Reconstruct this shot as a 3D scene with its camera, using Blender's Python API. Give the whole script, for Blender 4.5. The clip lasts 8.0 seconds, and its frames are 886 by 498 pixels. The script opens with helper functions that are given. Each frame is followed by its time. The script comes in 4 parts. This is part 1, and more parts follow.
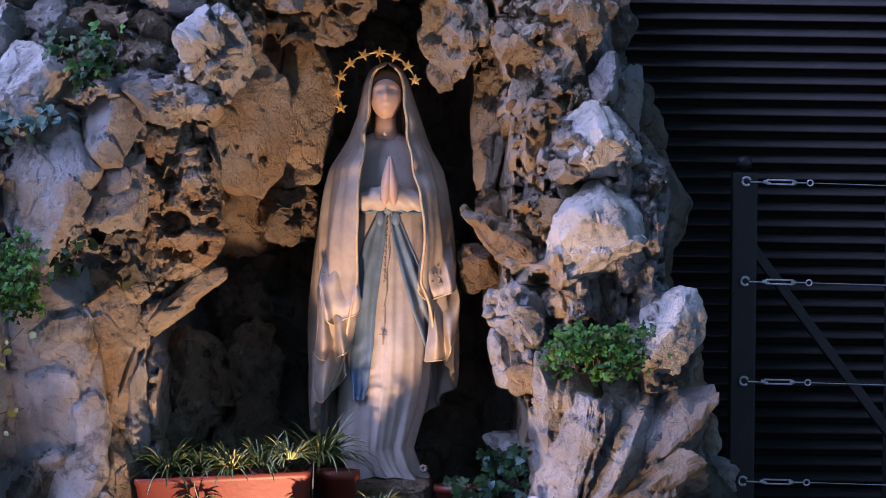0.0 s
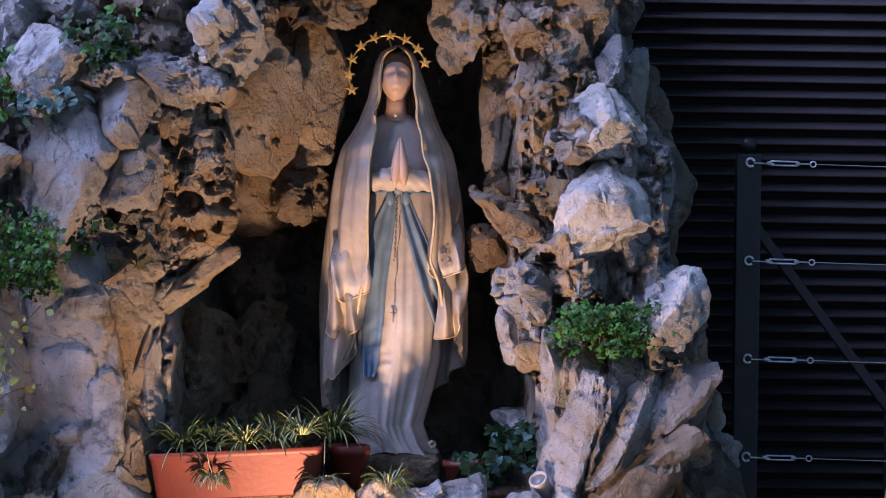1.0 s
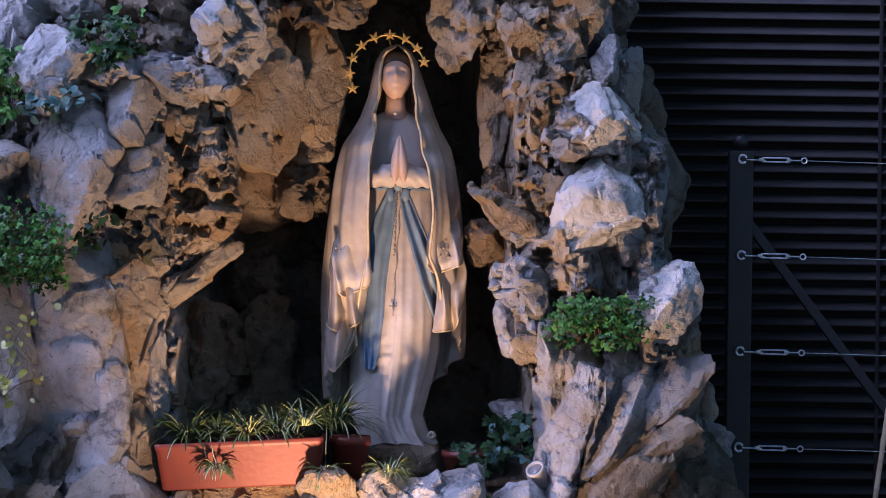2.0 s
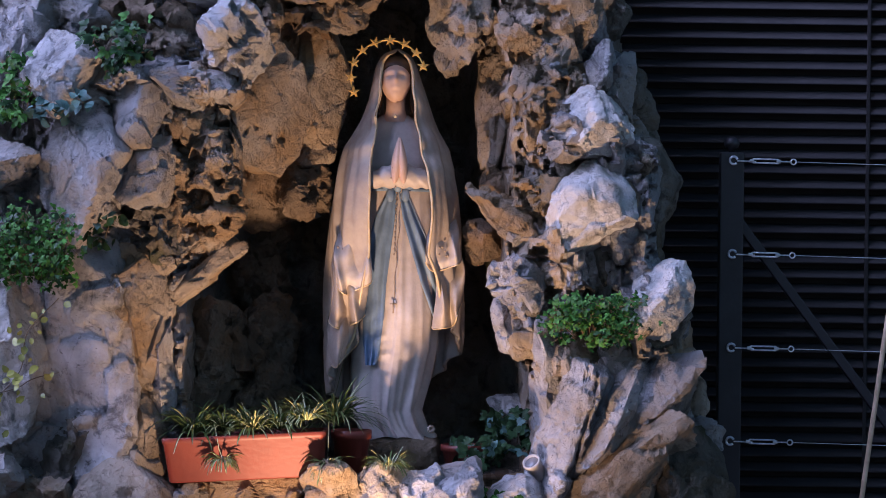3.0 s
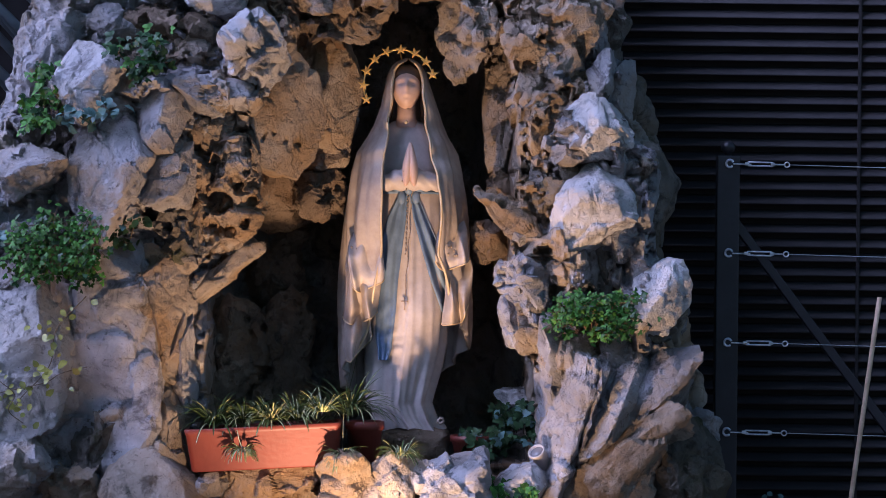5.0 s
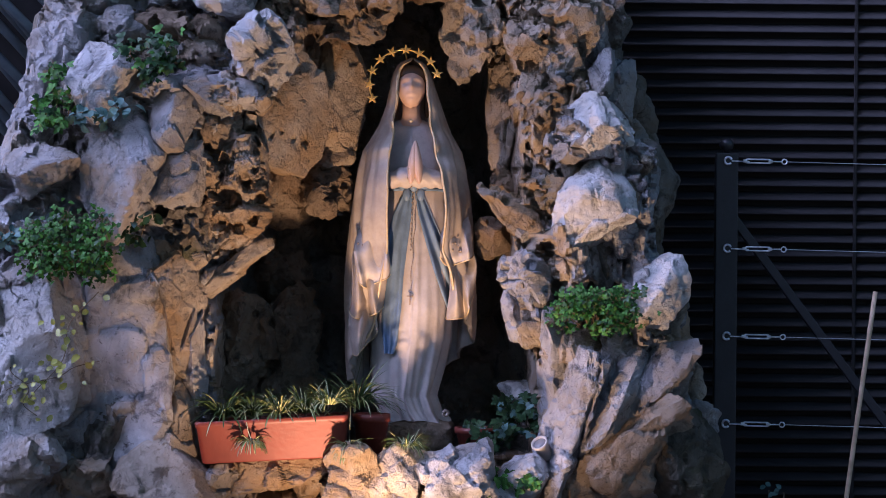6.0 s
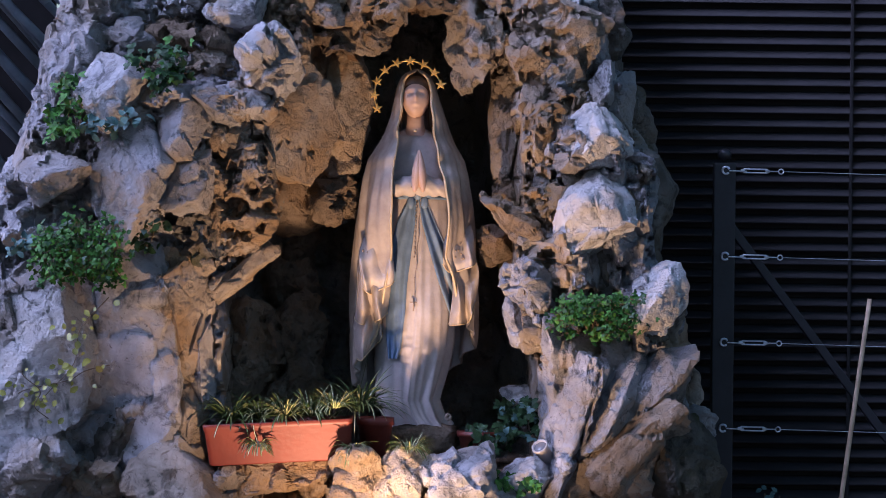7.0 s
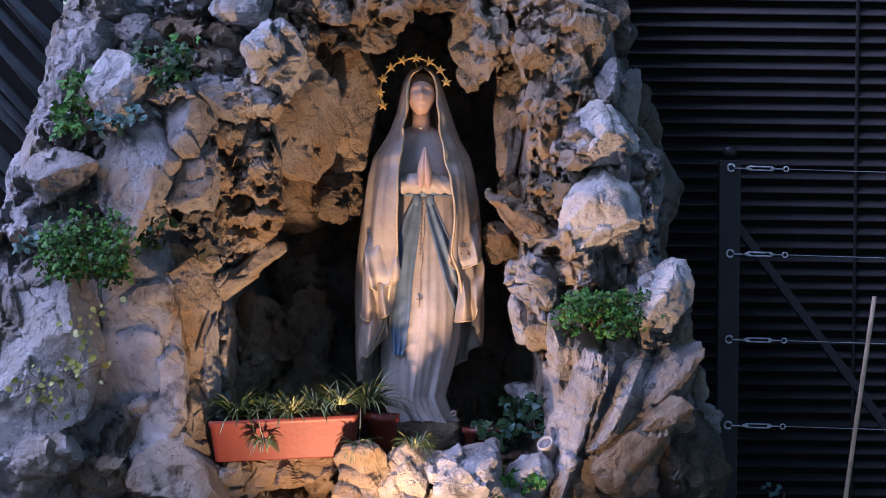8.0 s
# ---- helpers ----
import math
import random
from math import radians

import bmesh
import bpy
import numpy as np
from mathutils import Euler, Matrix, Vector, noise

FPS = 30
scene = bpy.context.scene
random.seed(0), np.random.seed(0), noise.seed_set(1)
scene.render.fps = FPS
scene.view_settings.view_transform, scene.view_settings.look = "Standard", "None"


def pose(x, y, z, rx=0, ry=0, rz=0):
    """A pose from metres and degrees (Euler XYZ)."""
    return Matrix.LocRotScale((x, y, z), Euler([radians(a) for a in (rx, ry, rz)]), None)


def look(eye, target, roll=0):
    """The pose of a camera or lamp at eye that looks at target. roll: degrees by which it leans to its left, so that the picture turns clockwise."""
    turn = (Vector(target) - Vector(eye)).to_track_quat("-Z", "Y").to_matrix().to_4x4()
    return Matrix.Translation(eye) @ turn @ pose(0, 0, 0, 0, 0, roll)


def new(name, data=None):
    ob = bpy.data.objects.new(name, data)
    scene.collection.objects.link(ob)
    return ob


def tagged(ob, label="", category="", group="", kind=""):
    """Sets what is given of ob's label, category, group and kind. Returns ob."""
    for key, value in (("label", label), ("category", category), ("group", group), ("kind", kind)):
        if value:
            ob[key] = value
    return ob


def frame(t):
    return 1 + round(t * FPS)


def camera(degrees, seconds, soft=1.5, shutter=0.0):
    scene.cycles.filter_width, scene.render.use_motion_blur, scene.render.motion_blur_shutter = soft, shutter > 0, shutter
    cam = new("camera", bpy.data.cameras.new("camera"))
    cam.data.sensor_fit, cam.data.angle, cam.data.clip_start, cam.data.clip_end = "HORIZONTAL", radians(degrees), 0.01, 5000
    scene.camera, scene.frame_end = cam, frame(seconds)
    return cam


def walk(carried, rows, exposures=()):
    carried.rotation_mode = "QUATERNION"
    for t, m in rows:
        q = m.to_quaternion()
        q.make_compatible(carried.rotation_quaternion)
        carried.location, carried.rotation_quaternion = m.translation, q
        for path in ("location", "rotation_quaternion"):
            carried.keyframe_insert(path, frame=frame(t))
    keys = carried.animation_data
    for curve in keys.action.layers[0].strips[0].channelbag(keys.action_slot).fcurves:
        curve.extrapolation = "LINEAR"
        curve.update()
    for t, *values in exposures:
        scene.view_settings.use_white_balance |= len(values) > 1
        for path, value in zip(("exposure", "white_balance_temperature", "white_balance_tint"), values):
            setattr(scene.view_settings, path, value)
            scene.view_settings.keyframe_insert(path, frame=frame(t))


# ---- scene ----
cam = camera(19.0, 8.0, soft=0.9)
# seconds, distance along y, yaw, pitch, roll of a camera drawn slowly back from the grotto
ROWS = [
    (0.0, -8.0197, -0.692, 0.587, -0.785),
    (0.5, -8.0845, -0.498, 0.207, -0.852),
    (1.0, -8.1676, -0.483, 0.134, -0.869),
    (1.5, -8.2482, -0.488, 0.066, -0.850),
    (3.0, -8.5763, -0.511, 0.006, -0.768),
    (3.5, -8.6962, -0.496, 0.079, -0.741),
    (4.0, -8.8178, -0.421, 0.097, -0.760),
    (4.5, -8.8953, -0.366, 0.063, -0.727),
    (6.0, -9.1716, -0.192, -0.090, -0.542),
    (6.5, -9.2561, -0.176, 0.031, -0.673),
    (7.0, -9.3610, -0.121, 0.067, -0.695),
    (7.5, -9.3879, -0.065, 0.055, -0.658),
    (8.0, -9.3800, -0.000, -0.000, -0.750),
]
walk(cam, [(t, pose(0, y, 1.5, 90 + pitch, roll, yaw)) for t, y, yaw, pitch, roll in ROWS],
     exposures=[(0.0, 0.0, 6200, 24), (8.0, 0.0, 6200, 24)])

# ---- light: a blue dusk sky, and one warm floodlight on the ground before the grotto ----
world = bpy.data.worlds.new("dusk")
scene.world = world
world.use_nodes = True
wn, wl = world.node_tree.nodes, world.node_tree.links
sky = wn.new("ShaderNodeTexSky")
sky.sky_type = 'NISHITA'
sky.sun_disc = False
sky.sun_elevation = radians(6)
sky.sun_rotation = radians(-60)
sky.ozone_density = 3.0
wn["Background"].inputs["Strength"].default_value = 0.22
wl.new(sky.outputs["Color"], wn["Background"].inputs["Color"])

sun = new("sun", bpy.data.lights.new("sun", "SUN"))
sun.data.energy = 8.0
sun.data.angle = radians(55)
sun.data.color = (0.52, 0.60, 0.98)
sun.matrix_world = look((-4.1, -0.8, 3.7), (0, 0, 0))

FLOOD = (-0.33, -1.20, 0.17)
flood = new("flood_lamp", bpy.data.lights.new("flood_lamp", "SPOT"))
flood.data.energy = 222
flood.data.color = (1.0, 0.645, 0.36)
flood.data.spot_size = radians(102)
flood.data.spot_blend = 1.0
flood.data.shadow_soft_size = 0.035
flood.matrix_world = look(FLOOD, (0.02, -0.20, 2.45))


# ---- materials ----
def material(name, colour, rough=0.7, metal=0.0, other=None, scale=8.0, bump=0.0, bump_scale=60.0, third=None, island=0.0):
    m = bpy.data.materials.new(name)
    m.use_nodes = True
    n, l = m.node_tree.nodes, m.node_tree.links
    b = n["Principled BSDF"]
    b.inputs["Roughness"].default_value = rough
    b.inputs["Metallic"].default_value = metal
    co = n.new("ShaderNodeTexCoord")
    if other is None:
        other = tuple(c * 0.7 for c in colour)
    tex = n.new("ShaderNodeTexNoise")
    tex.inputs["Scale"].default_value = scale
    tex.inputs["Detail"].default_value = 8
    tex.inputs["Roughness"].default_value = 0.62
    l.new(co.outputs["Object"], tex.inputs["Vector"])
    ramp = n.new("ShaderNodeValToRGB")
    ramp.color_ramp.elements[0].position = 0.36
    ramp.color_ramp.elements[1].position = 0.66
    ramp.color_ramp.elements[0].color = (*other, 1)
    ramp.color_ramp.elements[1].color = (*colour, 1)
    if third:
        e = ramp.color_ramp.elements.new(0.5)
        e.color = (*third, 1)
    l.new(tex.outputs["Fac"], ramp.inputs["Fac"])
    out = ramp.outputs["Color"]
    if island:
        geo = n.new("ShaderNodeNewGeometry")
        hsv = n.new("ShaderNodeHueSaturation")
        mr = n.new("ShaderNodeMapRange")
        mr.inputs["To Min"].default_value = 1 - island
        mr.inputs["To Max"].default_value = 1 + island
        l.new(geo.outputs["Random Per Island"], mr.inputs["Value"])
        l.new(mr.outputs["Result"], hsv.inputs["Value"])
        l.new(out, hsv.inputs["Color"])
        out = hsv.outputs["Color"]
    l.new(out, b.inputs["Base Color"])
    if bump:
        fine = n.new("ShaderNodeTexNoise")
        fine.inputs["Scale"].default_value = bump_scale
        fine.inputs["Detail"].default_value = 7
        l.new(co.outputs["Object"], fine.inputs["Vector"])
        bp = n.new("ShaderNodeBump")
        bp.inputs["Strength"].default_value = bump
        bp.inputs["Distance"].default_value = 0.02
        l.new(fine.outputs["Fac"], bp.inputs["Height"])
        l.new(bp.outputs["Normal"], b.inputs["Normal"])
    return m


def limestone(name, pale, mid, ochre, moss=0.0, dark=(0.05, 0.042, 0.035)):
    """Weathered limestone: pale grey and ochre clouds, dark weathered pits and veins, fine grain, a little moss."""
    m = bpy.data.materials.new(name)
    m.use_nodes = True
    n, l = m.node_tree.nodes, m.node_tree.links
    b = n["Principled BSDF"]
    b.inputs["Roughness"].default_value = 0.88
    b.inputs["Specular IOR Level"].default_value = 0.25
    geo = n.new("ShaderNodeNewGeometry")
    info = n.new("ShaderNodeObjectInfo")

    def cloud(scale, detail, rough, warp=0.0):
        t = n.new("ShaderNodeTexNoise")
        t.inputs["Scale"].default_value = scale
        t.inputs["Detail"].default_value = detail
        t.inputs["Roughness"].default_value = rough
        t.inputs["Distortion"].default_value = warp
        l.new(geo.outputs["Position"], t.inputs["Vector"])
        return t.outputs["Fac"]

    def span(v, a, c):
        r = n.new("ShaderNodeMapRange")
        r.inputs["From Min"].default_value, r.inputs["From Max"].default_value = a, c
        l.new(v, r.inputs["Value"])
        return r.outputs["Result"]

    def mix(f, a, c):
        x = n.new("ShaderNodeMix")
        x.data_type = 'RGBA'
        l.new(f, x.inputs["Factor"])
        for s, v in ((x.inputs[6], a), (x.inputs[7], c)):
            if isinstance(v, tuple):
                s.default_value = (*v, 1)
            else:
                l.new(v, s)
        return x.outputs[2]

    c = mix(span(cloud(5.5, 6, 0.6), 0.38, 0.62), mid, pale)
    c = mix(span(cloud(3.4, 5, 0.6, 0.6), 0.46, 0.64), c, ochre)
    c = mix(span(cloud(26, 6, 0.7, 0.4), 0.60, 0.74), c, dark)
    c = mix(span(cloud(70, 4, 0.7), 0.64, 0.76), c, dark)
    grime = n.new("ShaderNodeMath")
    grime.operation = 'MULTIPLY'
    grime.inputs[1].default_value = 0.72
    l.new(span(cloud(8.5, 8, 0.68, 0.8), 0.55, 0.64), grime.inputs[0])
    c = mix(grime.outputs[0], c, tuple(0.30 * v for v in mid))
    if moss:
        c = mix(span(cloud(7, 8, 0.7), 0.62 - moss, 0.72), c, (0.045, 0.055, 0.018))
    vein = n.new("ShaderNodeTexVoronoi")
    vein.feature = 'DISTANCE_TO_EDGE'
    vein.inputs["Scale"].default_value = 7.0
    warp = n.new("ShaderNodeTexNoise")
    warp.inputs["Scale"].default_value = 9.0
    warp.inputs["Detail"].default_value = 4
    l.new(geo.outputs["Position"], warp.inputs["Vector"])
    add = n.new("ShaderNodeMixRGB")
    add.blend_type = 'ADD'
    add.inputs["Fac"].default_value = 0.32
    l.new(geo.outputs["Position"], add.inputs[1])
    l.new(warp.outputs["Color"], add.inputs[2])
    l.new(add.outputs[0], vein.inputs["Vector"])
    hsv = n.new("ShaderNodeHueSaturation")
    mr = n.new("ShaderNodeMapRange")
    mr.inputs["To Min"].default_value, mr.inputs["To Max"].default_value = 0.82, 1.16
    l.new(info.outputs["Random"], mr.inputs["Value"])
    l.new(mr.outputs["Result"], hsv.inputs["Value"])
    l.new(c, hsv.inputs["Color"])
    l.new(hsv.outputs["Color"], b.inputs["Base Color"])
    b1 = n.new("ShaderNodeBump")
    b1.inputs["Strength"].default_value = 0.9
    b1.inputs["Distance"].default_value = 0.040
    l.new(cloud(34, 9, 0.72), b1.inputs["Height"])
    b2 = n.new("ShaderNodeBump")
    b2.inputs["Strength"].default_value = 0.45
    b2.inputs["Distance"].default_value = 0.02
    l.new(span(vein.outputs["Distance"], 0.0, 0.035), b2.inputs["Height"])
    l.new(b1.outputs["Normal"], b2.inputs["Normal"])
    l.new(b2.outputs["Normal"], b.inputs["Normal"])
    return m


LIME = limestone("limestone_grey", (0.50, 0.49, 0.49), (0.28, 0.275, 0.275), (0.35, 0.295, 0.235))
WARM = limestone("limestone_ochre", (0.48, 0.41, 0.33), (0.29, 0.235, 0.175), (0.35, 0.235, 0.13))
WHITE = limestone("limestone_pale", (0.70, 0.70, 0.70), (0.52, 0.515, 0.51), (0.52, 0.47, 0.40), dark=(0.16, 0.15, 0.14))
# mossy stone on the flanks; in the niche its dark tone stands for shade
MOSS_AND_SHADE = limestone("limestone_moss_and_shade", (0.26, 0.24, 0.21), (0.14, 0.13, 0.11), (0.19, 0.15, 0.10), moss=0.06)
DARKMOSS = limestone("limestone_dark_moss", (0.17, 0.155, 0.125), (0.085, 0.078, 0.06), (0.12, 0.095, 0.055), moss=0.08)
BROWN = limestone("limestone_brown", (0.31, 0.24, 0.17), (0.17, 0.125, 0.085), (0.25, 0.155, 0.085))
ROBE = material("painted_plaster_white", (0.54, 0.49, 0.455), 0.55, other=(0.39, 0.34, 0.31), scale=14, bump=0.08)
CLOAK = material("painted_plaster_cream", (0.47, 0.405, 0.34), 0.55, other=(0.30, 0.245, 0.20), scale=10, bump=0.08)
TRIM = material("cream_gilt_edge", (0.66, 0.55, 0.36), 0.4, other=(0.5, 0.36, 0.2), scale=30)
SASH = material("painted_plaster_blue", (0.17, 0.26, 0.38), 0.5, other=(0.11, 0.17, 0.25), scale=16, bump=0.06)
SKIN = material("painted_plaster_rose", (0.60, 0.42, 0.33), 0.5, other=(0.52, 0.34, 0.25), scale=20)
HAIR = material("painted_plaster_brown", (0.10, 0.055, 0.03), 0.5)
BEAD = material("rosary_brown", (0.36, 0.28, 0.22), 0.35)
GOLD = material("gilt_brass", (0.98, 0.70, 0.26), 0.36, 0.35, other=(0.9, 0.55, 0.15), scale=40)
BOXRED = material("terracotta_plastic", (0.185, 0.034, 0.021), 0.5, other=(0.15, 0.029, 0.019), scale=9, bump=0.05)
SOIL = material("potting_soil", (0.04, 0.026, 0.018), 0.95, bump=0.6, bump_scale=90)
STEEL = material("galvanised_steel", (0.90, 0.91, 0.94), 0.45, 0.6, other=(0.55, 0.57, 0.62), scale=50)
PAINTED = material("black_painted_steel", (0.020, 0.020, 0.024), 0.45, 0.0, other=(0.012, 0.012, 0.014), scale=12, bump=0.05)
LOUVRE = material("dark_louvre_paint", (0.044, 0.041, 0.042), 0.75, 0.0, other=(0.034, 0.032, 0.032), scale=5, bump=0.04)
BACKING = material("dark_panel", (0.032, 0.029, 0.029), 0.8)
for paint in (LOUVRE, BACKING):
    paint.node_tree.nodes["Principled BSDF"].inputs["Specular IOR Level"].default_value = 0.2
FIN = material("blue_grey_fin_paint", (0.32, 0.35, 0.40), 0.5, 0.0, other=(0.18, 0.20, 0.24), scale=9, bump=0.1)
CANE = material("dry_cane", (0.56, 0.42, 0.28), 0.6, other=(0.38, 0.27, 0.17), scale=18, bump=0.1)
LEAF = material("leaf_green", (0.055, 0.19, 0.03), 0.6, other=(0.035, 0.10, 0.022), scale=30, island=0.4)
DARKLEAF = material("leaf_dark_green", (0.030, 0.075, 0.030), 0.45, other=(0.02, 0.05, 0.02), scale=30, island=0.4)
BLUELEAF = material("leaf_blue_green", (0.10, 0.19, 0.17), 0.5, other=(0.05, 0.11, 0.10), scale=30, island=0.3)
YELLOWLEAF = material("leaf_yellowing", (0.36, 0.33, 0.06), 0.5, other=(0.18, 0.20, 0.05), scale=30, island=0.35)
BLADE = material("blade_green", (0.075, 0.12, 0.035), 0.4, other=(0.05, 0.085, 0.025), scale=30, island=0.35)
CREAM = material("blade_cream", (0.55, 0.52, 0.30), 0.45, other=(0.42, 0.42, 0.22), scale=30, island=0.2)
for leaf in (LEAF, DARKLEAF, BLUELEAF):
    leaf.node_tree.nodes["Principled BSDF"].inputs["Specular IOR Level"].default_value = 0.2
STEM = material("stem_brown", (0.12, 0.085, 0.05), 0.8)
GREYPAINT = material("grey_lamp_paint", (0.42, 0.40, 0.38), 0.4, other=(0.34, 0.32, 0.30), scale=20)
LENS = material("lamp_lens", (0.25, 0.23, 0.22), 0.15)
EARTH = material("earth_ground", (0.085, 0.066, 0.048), 0.95, other=(0.05, 0.04, 0.03), scale=4, bump=0.6, bump_scale=25)
RENDERED = material("rendered_wall", (0.20, 0.18, 0.16), 0.9, other=(0.15, 0.135, 0.12), scale=2, bump=0.3)


# ---- mesh helpers ----
def part(name, bm, mat, parent=None, label="", smooth=True):
    me = bpy.data.meshes.new(name)
    bm.normal_update()
    bm.to_mesh(me)
    bm.free()
    for m in (mat if isinstance(mat, (list, tuple)) else [mat]):
        me.materials.append(m)
    me.polygons.foreach_set("use_smooth", [smooth] * len(me.polygons))
    ob = new(name, me)
    if parent is not None:
        ob.parent = parent
    if label:
        ob["label"] = label
    return ob


def empty(name, x, y, z, label, category, group="", kind=""):
    ob = new(name)
    ob.location = (x, y, z)
    ob.empty_display_size = 0.05
    bpy.context.view_layer.update()
    return tagged(ob, label, category, group, kind)


def box_bm(bm, sx, sy, sz, m=Matrix(), bevel=0.0, mat=0):
    g = bmesh.ops.create_cube(bm, size=1, matrix=m @ Matrix.Diagonal((sx, sy, sz, 1)))
    fs = list({f for v in g["verts"] for f in v.link_faces})
    for f in fs:
        f.material_index = mat
    if bevel:
        es = list({e for v in g["verts"] for e in v.link_edges})
        bmesh.ops.bevel(bm, geom=es, offset=bevel, segments=2, affect='EDGES', profile=0.6)
    return bm


def tube_bm(bm, pts, radii, sides=8, mat=0, cap=True):
    """A round tube through pts."""
    rings = []
    n = len(pts)
    up = Vector((0.13, 0.31, 0.94))
    for i, p in enumerate(pts):
        p = Vector(p)
        d = (Vector(pts[min(i + 1, n - 1)]) - Vector(pts[max(i - 1, 0)])).normalized()
        u = d.cross(up)
        if u.length < 0.05:
            u = d.cross(Vector((1, 0, 0)))
        u.normalize()
        w = d.cross(u)
        r = radii[i] if isinstance(radii, (list, tuple)) else radii
        rings.append([bm.verts.new(p + r * (math.cos(a) * u + math.sin(a) * w)) for a in (2 * math.pi * k / sides for k in range(sides))])
    for a, b in zip(rings, rings[1:]):
        for k in range(sides):
            f = bm.faces.new((a[k], a[(k + 1) % sides], b[(k + 1) % sides], b[k]))
            f.material_index = mat
    if cap:
        for r in (rings[0], rings[-1]):
            f = bm.faces.new(r)
            f.material_index = mat
    return bm


def ball_bm(bm, c, r, mat=0, sub=3):
    g = bmesh.ops.create_icosphere(bm, subdivisions=sub, radius=1, matrix=Matrix.Translation(c) @ Matrix.Diagonal((*r, 1)))
    for f in {f for v in g["verts"] for f in v.link_faces}:
        f.material_index = mat
    return g["verts"]


def lathe_bm(bm, prof, m=Matrix(), sides=24, mat=0):
    rings = [[bm.verts.new(m @ Vector((r * math.cos(2 * math.pi * k / sides), r * math.sin(2 * math.pi * k / sides), z))) for k in range(sides)] for r, z in prof]
    for a, b in zip(rings, rings[1:]):
        for k in range(sides):
            bm.faces.new((a[k], a[(k + 1) % sides], b[(k + 1) % sides], b[k])).material_index = mat
    bm.faces.new(rings[0][::-1]).material_index = mat
    bm.faces.new(rings[-1]).material_index = mat
    return bm


# ---- stones ----
BALLS = {}


def unit_ball(sub):
    if sub not in BALLS:
        bm = bmesh.new()
        bmesh.ops.create_icosphere(bm, subdivisions=sub, radius=1)
        bm.verts.ensure_lookup_table()
        co = np.array([v.co[:] for v in bm.verts])
        BALLS[sub] = (co / np.linalg.norm(co, axis=1)[:, None], [[v.index for v in f.verts] for f in bm.faces])
        bm.free()
    return BALLS[sub]


def fracture(v, scale, warp):
    """Broken faces: every cell of the rock is a flat facet with its own lean, with a crack where two meet."""
    q = v * scale + warp * noise.noise_vector(v * scale * 1.3)
    d, pts = noise.voronoi(q)
    lean = noise.cell_vector(pts[0] * 53.0)
    crack = max(0.0, 1 - (d[1] - d[0]) / 0.09)
    return lean.dot(q - pts[0]) + 0.8 * (lean.x - 0.5) - 0.30 * crack


def crag(v, rough, pits):
    """How far weathered limestone stands out at a place: broken faces, ledges, cracks and solution holes."""
    a = 0.22 * noise.noise(v * 6.0) + 0.14 * noise.noise(v * 17.0) + 0.15 * noise.noise(v * 38.0) + 0.11 * noise.noise(v * 80.0)
    r = 1 - abs(noise.noise(v * 13.0 + Vector((7, 3, 1))))
    h = rough * (a + 0.30 * r ** 4 + 0.85 * fracture(v, 7.5, 0.35) + 0.22 * fracture(v, 21.0, 0.45))
    if pits:
        p = noise.noise(v * 19.0 + Vector((2.1, 9.4, 5.0))) + 0.5 * noise.noise(v * 8.0) + 0.2 * noise.noise(v * 45.0)
        h -= 1.5 * pits * max(0.0, min(1.0, (p - 0.27) / 0.09))
    return h


